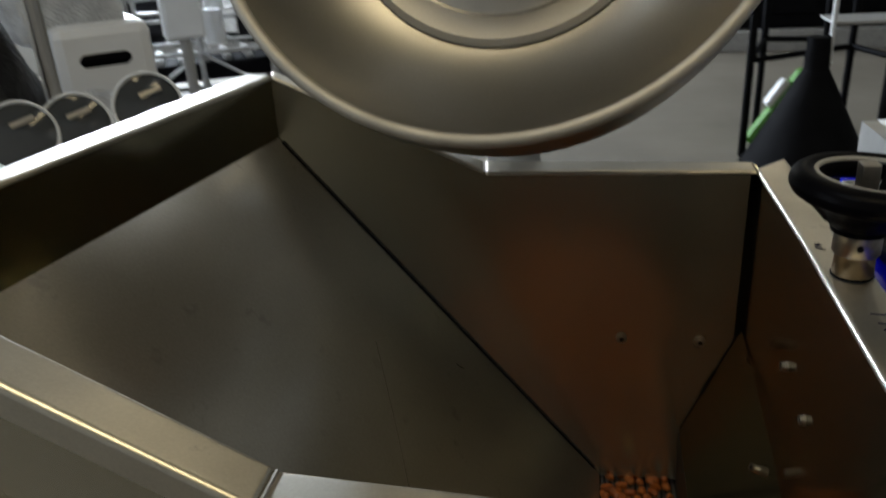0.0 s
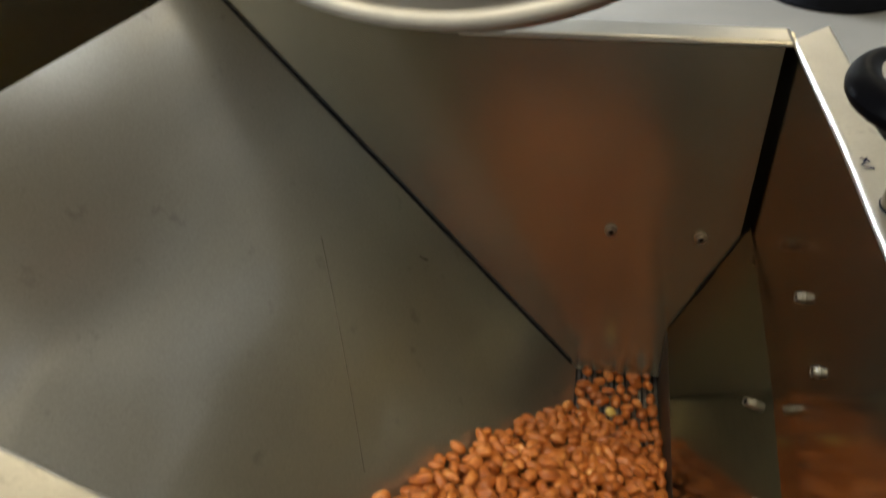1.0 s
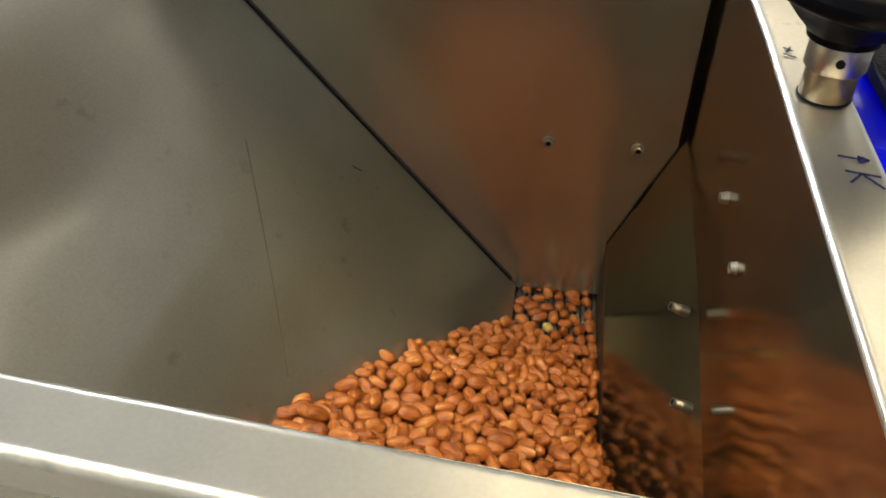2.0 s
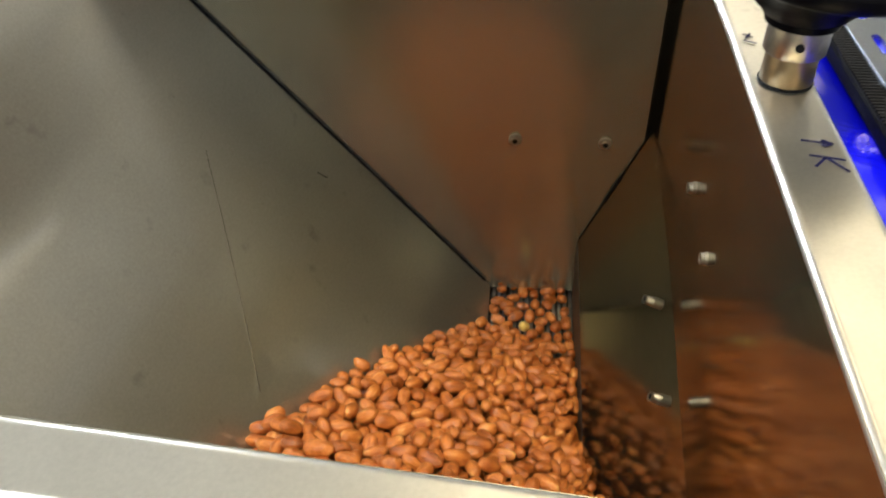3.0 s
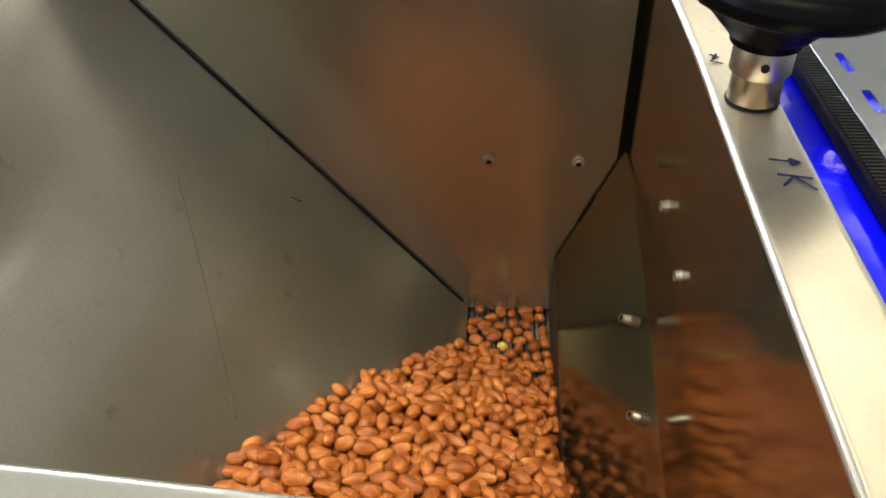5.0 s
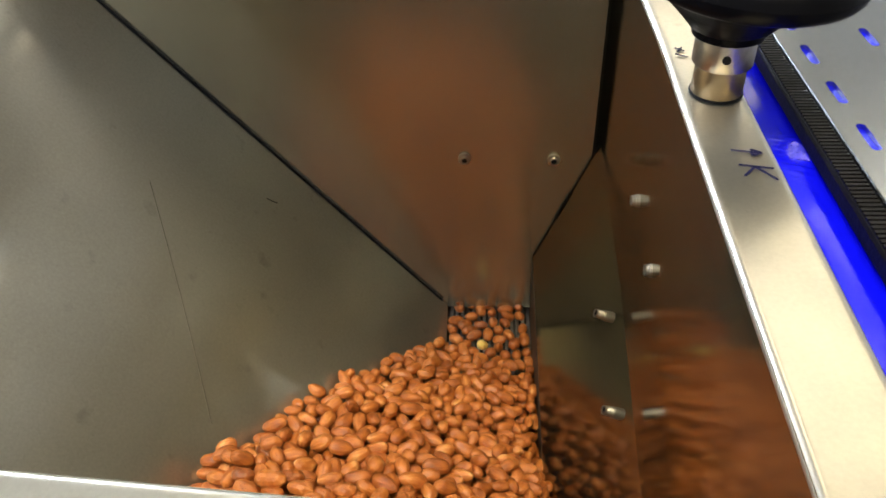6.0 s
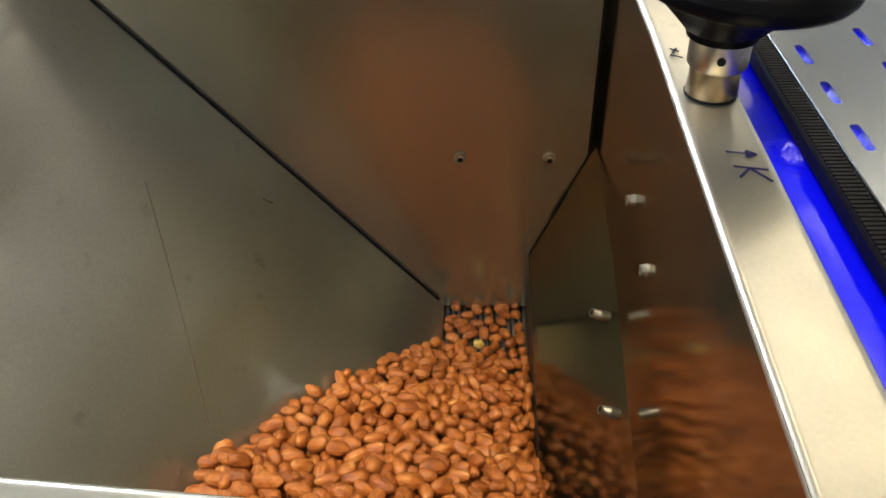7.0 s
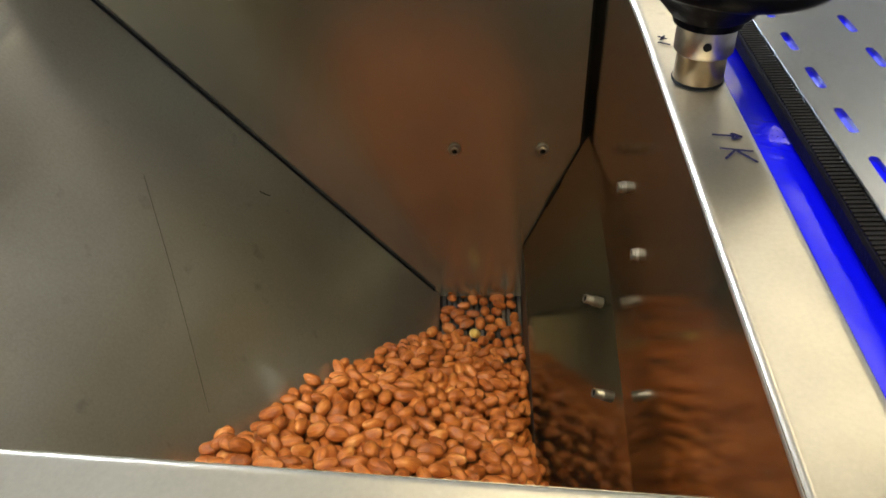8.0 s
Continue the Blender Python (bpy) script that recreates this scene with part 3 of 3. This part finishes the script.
# ---- peanuts ----
heap = thing("peanut_heap", (-0.12, -0.2, 0.722), "loose heap of shelled peanuts with reddish-brown skins on the belt", "peanuts")


EDGE = [(0.03, -0.104), (-0.027, -0.106), (-0.070, -0.133), (-0.120, -0.170), (-0.146, -0.187), (-0.178, -0.203), (-0.214, -0.212), (-0.222, -0.226), (-0.40, -0.226)]


def heap_edge(y):
    """Where the heap runs out on the slope."""
    for (y0, x0), (y1, x1) in zip(EDGE, EDGE[1:]):
        if y >= y1:
            return x0 + (x1 - x0) * (y0 - y) / (y0 - y1)
    return EDGE[-1][1]


def heap_z(x, y):
    plane = 0.722 - 0.12 * x - 0.52 * y + 0.008 * min(1, max(0, (-0.085 - x) / 0.03))
    plane -= 1.1 * max(0.0, -0.262 - y) + 1.25 * max(0.0, x + 0.068) * min(1.0, max(0.0, (-0.09 - y) / 0.06))
    edge = heap_edge(y)
    bank = slope_z(edge, y) + 0.008 + 0.75 * (x - edge)
    return min(plane, bank) + 0.005 * noise.noise((x * 22, y * 22, 3)) + 0.003 * noise.noise((x * 55, y * 55, 8))


def nut_mesh(name, length, width, taper, bend, seed):
    bm = bmesh.new()
    rings = []
    n, m = 11, 14
    for i in range(n + 1):
        u = -math.cos(math.pi * i / n)
        r = max(0.0, 1 - abs(u) ** 2.7) ** 0.50 * (1 + taper * u)
        cx = bend * (1 - u * u)
        tip = 0.0007 * max(0, u - 0.8) / 0.2
        if i in (0, n):
            rings.append([bm.verts.new((cx, 0, u * length / 2 + tip))])
            continue
        row = []
        for k in range(m):
            a = 2 * math.pi * k / m
            c, s = math.cos(a), math.sin(a)
            lump = 1 + 0.10 * noise.noise((c * 1.1 + seed * 7, s * 1.1, u * 1.5)) + 0.05 * noise.noise((c * 3 + seed * 3, s * 3, u * 4))
            seam = 1 - 0.07 * math.exp(-((a - math.pi / 2) / 0.22) ** 2)
            row.append(bm.verts.new((cx + width / 2 * r * c * lump, width / 2 * r * s * 0.92 * lump * seam, u * length / 2 + tip)))
        rings.append(row)
    for p, q in zip(rings, rings[1:]):
        for k in range(m):
            j = (k + 1) % m
            if len(p) == 1:
                bm.faces.new((p[0], q[j], q[k]))
            elif len(q) == 1:
                bm.faces.new((p[k], p[j], q[0]))
            else:
                bm.faces.new((p[k], p[j], q[j], q[k]))
    bmesh.ops.recalc_face_normals(bm, faces=bm.faces)
    for f in bm.faces:
        f.smooth = True
    me = bpy.data.meshes.new(name)
    bm.to_mesh(me)
    bm.free()
    return me


rng = random.Random(11)
SHAPES = []
for k in range(14):
    me = nut_mesh("peanut", 0.0116 + 0.0054 * rng.random(), 0.0084 + 0.0014 * rng.random(), rng.uniform(-0.12, 0.12), rng.uniform(0, 0.0007), k)
    me.materials.append(NUT)
    SHAPES.append(me)
me = nut_mesh("peanut", 0.0135, 0.0085, 0.05, 0.0, 77)
me.materials.append(PALE)
PALE_SHAPE = me

placed = []
cells = {}


def free(ends, gap):
    for p in ends:
        k = tuple(int(math.floor(c / 0.010)) for c in p)
        for dx in (-1, 0, 1):
            for dy in (-1, 0, 1):
                for dz in (-1, 0, 1):
                    for q in cells.get((k[0] + dx, k[1] + dy, k[2] + dz), ()):
                        if (q - p).length < gap:
                            return False
    return True


up = Vector((0.1, 0.52, 1)).normalized()
lie = Vector((0, 0, 1)).rotation_difference(up).to_matrix().to_4x4()
for layer, tries, gap in ((0, 60000, 0.0058), (1, 30000, 0.0058), (2, 15000, 0.0064)):
    for _ in range(tries):
        x, y = rng.uniform(-0.30, -0.022), rng.uniform(-0.364, 0.02)
        z = heap_z(x, y) - layer * 0.0070 + rng.uniform(-0.0034, 0.0036)
        on_belt = y > -0.042 and x > -0.108
        if on_belt:
            if layer or rng.random() > 0.55:
                continue
            z = 0.7615 + rng.uniform(0, 0.001) + 0.10 * max(0.0, -0.03 - y)
        if (x < -0.104 and y > -0.022) or (y < -0.03 and x < heap_edge(y) + 0.003):
            continue
        low = max(slope_z(x, y) + 0.0066 if x < -0.100 else 0.0, 0.7612)
        if z < low:
            if layer or (z < low - 0.0045 and x < -0.1):
                continue
            z = low + rng.uniform(0, 0.001)
        fold = 0.818 + 0.18 * y
        if x > -0.0437 + max(0.0, z - fold) / 2.405 or (y > -0.005 and (x < -0.101 or x > -0.048)):
            continue
        p = Vector((x, y, z))
        turn = lie @ pose(0, 0, 0, 0, 0, rng.uniform(0, 360)) @ pose(0, 0, 0, 0, rng.gauss(90, 17), 0)
        axis = (turn.to_3x3() @ Vector((0, 0, 1))) * 0.0031
        if x > -0.051:
            turn = lie @ pose(0, 0, 0, 0, 0, 90 + rng.gauss(0, 14)) @ pose(0, 0, 0, 0, rng.gauss(90, 14), 0)
            axis = (turn.to_3x3() @ Vector((0, 0, 1))) * 0.0031
        ends = (p + axis, p, p - axis)
        if not free(ends, gap):
            continue
        for e in ends:
            cells.setdefault(tuple(int(math.floor(c / 0.010)) for c in e), []).append(e)
        placed.append((p, layer, turn))

# the bare kernel seen among the others lies near the back
target = Vector((-0.084, -0.042, 0.764))
pale_k = min((k for k, (p, l, w) in enumerate(placed) if l == 0), key=lambda k: (placed[k][0] - target).length)
near = sorted((k for k, (p, l, w) in enumerate(placed) if l == 0), key=lambda k: placed[k][0].y - 0.1 * placed[k][0].x)
near = set(k for k in near if placed[k][0].y > -0.30)
near = set(sorted(near, key=lambda k: abs(placed[k][0].y + 0.17))[:300]) | {pale_k}
rest = bmesh.new()
for k, (p, layer, turn) in enumerate(placed):
    if k == pale_k:
        p = p + Vector((0, -0.002, 0.0045))
    m = Matrix.Translation(p) @ turn @ pose(0, 0, 0, 0, 0, rng.uniform(0, 360))
    s = rng.uniform(0.76, 0.93)
    m = m @ Matrix.Diagonal((s, s, s, 1))
    me = PALE_SHAPE if k == pale_k else SHAPES[rng.randrange(len(SHAPES))]
    if k in near:
        ob = new("peanut", me)
        ob.parent = heap
        ob.matrix_basis = Matrix.Translation(-ORIGIN[heap.name]) @ m
        if k == pale_k:
            ob["label"] = "pale bare peanut kernel without skin"
    else:
        c = me.copy()
        c.transform(m)
        rest.from_mesh(c)
        bpy.data.meshes.remove(c)
ob = part("peanuts_below", rest, NUT, heap)
ob["kind"] = "stuff"

# ---- right background: rack, pedestal, sack ----
rack = thing("black_rack", (1.0, 3.6, 0.0), "black steel tube rack standing on the concrete floor", "rack")
for lx, ly in ((0.68, 3.41), (1.22, 3.72), (0.86, 4.0), (1.16, 3.95)):
    part("leg", tube([(lx, ly, 0), (lx, ly, 1.15)], 0.019, 8), DARKSTEEL, rack)
part("post", tube([(1.32, 3.39, 0), (1.32, 3.39, 1.3)], 0.04, 12), DARKSTEEL, rack, "thicker black post")
for z0 in (0.47, 1.13):
    part("rail", tube([(0.68, 3.41, z0), (1.22, 3.72, z0)], 0.015, 8), DARKSTEEL, rack)
    part("rail", tube([(0.86, 4.0, z0), (1.16, 3.95, z0)], 0.015, 8), DARKSTEEL, rack)
    part("rail", tube([(0.68, 3.41, z0), (0.86, 4.0, z0)], 0.015, 8), DARKSTEEL, rack)
    part("rail", tube([(1.22, 3.72, z0), (1.32, 3.39, z0)], 0.015, 8), DARKSTEEL, rack)
part("shelf", box(1.02, 1.45, 3.36, 3.60, 0.63, 0.645, 0.004), GREYMETAL, rack, "thin grey shelf board")
part("hanging_rod", tube([(1.02, 3.37, 0.46), (1.02, 3.37, 0.80)], 0.012, 8), WHITE, rack, "pale upright rod")
cone = thing("conical_pedestal", (0.935, 3.25, 0.0), "matt black conical hood standing on the floor", "pedestal")
part("cone", lathe((0.935, 3.25, 0.0), (0, 0, 1), [(0, 0.012), (0.285, 0.012), (0.055, 0.46), (0, 0.46)], 40), DARKSTEEL, cone, "", True)
part("base_ring", lathe((0.935, 3.25, 0.0), (0, 0, 1), [(0, 0), (0.292, 0), (0.292, 0.014), (0, 0.014)], 40), DARKSTEEL, cone, "", True)
part("neck", lathe((0.935, 3.25, 0.0), (0, 0, 1), [(0, 0.455), (0.056, 0.455), (0.05, 0.60), (0, 0.60)], 24), DARKSTEEL, cone, "", True)
sack = thing("green_sack", (0.80, 3.62, 0.0), "bright green and white sack leaning behind the pedestal", "sack")
ob = part("sack_body", box(0.77, 0.86, 3.55, 3.62, 0.0, 0.44, 0.025), GREEN, sack)
ob.matrix_basis = pose(-0.06, 0, 0.02, 0, 33, 0)
ob = part("sack_end", box(0.745, 0.80, 3.54, 3.61, 0.20, 0.36, 0.02), WHITE, sack, "white side of the sack")
ob.matrix_basis = pose(-0.07, 0.015, 0.02, 0, 33, 0)
plant = thing("dark_machine", (1.7, 6.6, 0.0), "large dark machine on a pale low plinth", "machine")
part("plinth", box(0.5, 3.0, 6.2, 7.4, 0.0, 0.16, 0.01), GREYMETAL, plant, "pale grey plinth")
part("cabinet", box(0.6, 2.9, 6.3, 7.3, 0.16, 1.5, 0.03), DARKSTEEL, plant)
for k in range(4):
    part("door", box(0.66 + 0.57 * k, 1.17 + 0.57 * k, 6.275, 6.305, 0.28, 1.40, 0.008), DARKSTEEL, plant)

# ---- left background: bench with jars, wrapped machine, racks ----
bench = thing("work_bench", (-1.1, 0.85, 0.0), "grey steel work bench beside the hopper", "bench")
part("top", box(-1.45, -0.72, 0.48, 1.15, 0.80, 0.832, 0.006), GREYMETAL, bench)
for lx, ly in ((-1.40, 0.53), (-0.77, 0.53), (-1.40, 1.10), (-0.77, 1.10)):
    part("leg", box(lx - 0.02, lx + 0.02, ly - 0.02, ly + 0.02, 0.0, 0.80, 0.003), GREYMETAL, bench)
GLASS, nt_g, b_g = material("smoky_glass", (0.05, 0.055, 0.06), 0.06)
b_g.inputs["Specular IOR Level"].default_value = 0.8


def jar(at, first=None):
    """A round glass-fronted canister on its side, facing the hopper."""
    c = Vector(at)
    ax = Vector((0.52, -0.80, 0.30)).normalized()
    ob = thing("glass_canister", at, "round smoky glass canister with a white rim on the bench", "canister", "canisters on the bench")
    part("drum", lathe(c, ax, [(0, -0.085), (0.056, -0.085), (0.060, -0.080), (0.060, -0.002), (0, -0.002)], 32), GLASS, ob, "", True)
    part("rim", lathe(c, ax, [(0.058, -0.014), (0.063, -0.014), (0.0645, -0.010), (0.0645, 0.004), (0.062, 0.007), (0.059, 0.004), (0.058, -0.014)], 40), WHITE, ob, "pale glossy ring rim", True)
    lens_pane = part("front_glass", lathe(c, ax, [(0.0565, 0.002), (0.03, 0.006), (0, 0.007)], 32), GLASS, ob, "", True)
    x, y, zz = frame_of(ax)
    part("clasp", rod(c + y * 0.058 + ax * 0.004, c + y * 0.074 + ax * 0.012, 0.006, 10), POLISHED, ob, "shiny clasp")
    # polished rod added to give the glints in the glass front
    part("glint_rod", rod(c - y * 0.02 + x * 0.012 + ax * 0.006, c - y * 0.03 - x * 0.028 + ax * 0.010, 0.006, 8), POLISHED, ob, "shiny rod added for the bright glints inside")
    return ob


for at in ((-1.105, 0.645, 0.905), (-1.03, 0.70, 0.905), (-0.925, 0.775, 0.925), (-1.20, 0.60, 0.905)):
    jar(at)

packer = thing("wrapped_machine", (-1.62, 1.75, 0.0), "white machine head wrapped in clear plastic film", "machine")


def facing(x0, x1, y0, y1, z0, z1, bevel, at, turn, bm=None):
    b = box(x0, x1, y0, y1, z0, z1, bevel)
    bmesh.ops.transform(b, matrix=pose(*at, 0, 0, turn), verts=b.verts)
    return b


PA, PT = (-1.53, 1.62, 0.0), 40
part("head", facing(-0.14, 0.15, 0.0, 0.30, 0.70, 0.975, 0.035, PA, PT), WHITE, packer)
bm = facing(-0.24, 0.10, 0.04, 0.36, 0.92, 1.13, 0.06, PA, PT)
bmesh.ops.subdivide_edges(bm, edges=bm.edges[:], cuts=3, use_grid_fill=True)
for v in bm.verts:
    v.co += Vector((noise.noise(v.co * 11), noise.noise(v.co * 11 + Vector((3, 0, 0))), noise.noise(v.co * 11 + Vector((0, 4, 0))))) * 0.025
part("hood", bm, WRAP, packer, "crumpled clear wrap over the hood", True)
part("slot", facing(-0.075, 0.085, -0.006, 0.02, 0.845, 0.895, 0.02, PA, PT), BLACK, packer, "dark rounded slot")
part("column", facing(-0.10, 0.10, 0.05, 0.25, 0.0, 0.72, 0.01, PA, PT), GREYMETAL, packer)
bm = facing(-0.16, 0.16, -0.02, 0.30, 0.60, 0.80, 0.06, PA, PT)
bmesh.ops.subdivide_edges(bm, edges=bm.edges[:], cuts=3, use_grid_fill=True)
for v in bm.verts:
    v.co += Vector((noise.noise(v.co * 14), noise.noise(v.co * 14 + Vector((5, 0, 0))), noise.noise(v.co * 14 + Vector((0, 9, 0))))) * 0.03
part("loose_wrap", bm, WRAP, packer, "loose folds of clear wrap", True)
part("guide_post", tube([(-1.405, 1.19, 0.0), (-1.42, 1.20, 1.12)], 0.018, 10), POLISHED, packer, "upright steel post")
part("guide_post", tube([(-1.44, 1.22, 0.0), (-1.46, 1.23, 1.12)], 0.010, 10), WHITE, packer)

bag = thing("black_bag", (-1.62, 1.12, 0.0), "full black plastic bag with shiny creases", "bag")
bm = bmesh.new()
bmesh.ops.create_icosphere(bm, subdivisions=4, radius=1.0)
for v in bm.verts:
    d = 1 + 0.16 * noise.noise(v.co * 2.2) + 0.07 * noise.noise(v.co * 6.0) + 0.04 * noise.noise(v.co * 13)
    v.co = Vector((v.co.x * 0.22 * d - 1.62, v.co.y * 0.22 * d + 1.12, max(0.0, 0.52 + v.co.z * 0.58 * d)))
part("bag_body", bm, BAG, bag, "", True)
part("bag_tie", lathe((-1.62, 1.12, 1.05), (0.1, 0, 1), [(0, 0), (0.05, 0), (0.03, 0.04), (0.06, 0.10), (0, 0.09)], 12), BAG, bag, "", True)


def pipe_rack(at, w, d, h, turn):
    ob = thing("pipe_rack", at, "grey steel pipe rack with pale fittings on the concrete floor", "rack", "pipe racks")
    m = pose(*at, 0, 0, turn)
    for x in (0, w / 2, w):
        for y in (0, d):
            part("leg", tube([m @ Vector((x, y, 0)), m @ Vector((x, y, h))], 0.019, 8), GREYMETAL, ob)
    for z0 in (0.12, h * 0.55, h):
        for y in (0, d):
            part("rail", tube([m @ Vector((0, y, z0)), m @ Vector((w, y, z0))], 0.016, 8), GREYMETAL, ob)
        for x in (0, w):
            part("rail", tube([m @ Vector((x, 0, z0)), m @ Vector((x, d, z0))], 0.016, 8), GREYMETAL, ob)
    part("brace", tube([m @ Vector((0, 0, 0.15)), m @ Vector((w / 2, 0, h * 0.55))], 0.012, 8), GREYMETAL, ob)
    part("brace", tube([m @ Vector((w, 0, 0.15)), m @ Vector((w / 2, 0, h * 0.55))], 0.012, 8), GREYMETAL, ob)
    part("motor", rod(m @ Vector((w * 0.62, d * 0.5, h * 0.55 + 0.02)), m @ Vector((w * 0.62, d * 0.5, h * 0.55 + 0.24)), 0.07, 20), WHITE, ob, "pale round motor")
    part("tray", box(0, w, 0, d, h, h + 0.015), GREYMETAL, ob).matrix_basis = Matrix.Translation(-Vector(at)) @ m @ Matrix.Translation(Vector(at))
    return ob


pipe_rack((-2.95, 4.1, 0), 0.9, 0.5, 0.80, 25)
pipe_rack((-2.20, 4.7, 0), 0.8, 0.5, 0.75, 30)
pipe_rack((-3.6, 5.2, 0), 1.1, 0.6, 0.95, 20)
pipe_rack((-2.55, 5.9, 0), 1.0, 0.6, 0.9, 30)
panel = thing("control_cabinet", (-2.22, 3.45, 0.0), "white enamelled control cabinet on a grey post", "cabinet")
part("case", facing(-0.10, 0.10, -0.07, 0.07, 0.66, 1.02, 0.012, (-2.20, 3.45, 0), 35), WHITE, panel)
part("cabinet_door", facing(-0.088, 0.088, -0.078, -0.068, 0.675, 1.005, 0.004, (-2.20, 3.45, 0), 35), WHITE, panel)
part("post", tube([(-2.20, 3.45, 0.0), (-2.20, 3.45, 0.66)], 0.028, 12), GREYMETAL, panel)
crate = thing("steel_tank", (-2.75, 3.35, 0.0), "pale rounded steel tank on the floor", "tank")
part("tank_shell", lathe((-2.75, 3.35, 0.0), (0, 0, 1), [(0, 0.25), (0.15, 0.27), (0.22, 0.34), (0.22, 0.92), (0.18, 0.99), (0, 1.02)], 32), WHITE, crate, "", True)
for k in range(3):
    a = 2 * math.pi * k / 3
    part("leg", tube([(-2.75 + 0.17 * math.cos(a), 3.35 + 0.17 * math.sin(a), 0), (-2.75 + 0.17 * math.cos(a), 3.35 + 0.17 * math.sin(a), 0.34)], 0.016, 8), GREYMETAL, crate)
# fittings for the unseen ceiling lamps
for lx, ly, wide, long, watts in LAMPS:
    lamp = thing("unseen_ceiling_lamp", (lx, ly, CEIL - 0.12), "unseen ceiling lamp fitting added to light the hall", "lamp", "ceiling lamps")
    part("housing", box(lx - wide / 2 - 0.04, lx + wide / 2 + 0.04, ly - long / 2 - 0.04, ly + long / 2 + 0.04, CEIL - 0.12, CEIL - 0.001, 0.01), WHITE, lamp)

# dark machine-like block, added behind the racks to darken the gaps
plant = thing("dark_machine", (-3.0, 7.0, 0.0), "long dark block added to darken the gaps behind the pipe racks", "machine")
part("cabinet", box(-4.6, -1.6, 6.9, 7.9, 0.10, 1.25, 0.03), DARKSTEEL, plant)
part("plinth", box(-4.55, -1.65, 6.95, 7.85, 0.0, 0.10, 0.01), GREYMETAL, plant)
for k in range(5):
    part("door", box(-4.5 + 0.58 * k, -3.98 + 0.58 * k, 6.875, 6.905, 0.20, 1.15, 0.008), GREYMETAL if k % 2 else DARKSTEEL, plant)
conveyor = thing("floor_conveyor", (-2.5, 4.6, 0.0), "low dark floor conveyor with pale rollers", "conveyor")
part("bed", facing(-0.9, 0.9, -0.25, 0.25, 0.20, 0.32, 0.01, (-2.45, 5.0, 0.0), 28), DARKSTEEL, conveyor)
for k in range(12):
    part("roller", facing(-0.86 + 0.15 * k, -0.80 + 0.15 * k, -0.22, 0.22, 0.315, 0.365, 0.02, (-2.45, 5.0, 0.0), 28), GREYMETAL, conveyor)
for a, b in ((-0.8, -0.2), (0.8, -0.2), (-0.8, 0.2), (0.8, 0.2)):
    part("leg", facing(a - 0.02, a + 0.02, b - 0.02, b + 0.02, 0.0, 0.20, 0.003, (-2.45, 5.0, 0.0), 28), GREYMETAL, conveyor)
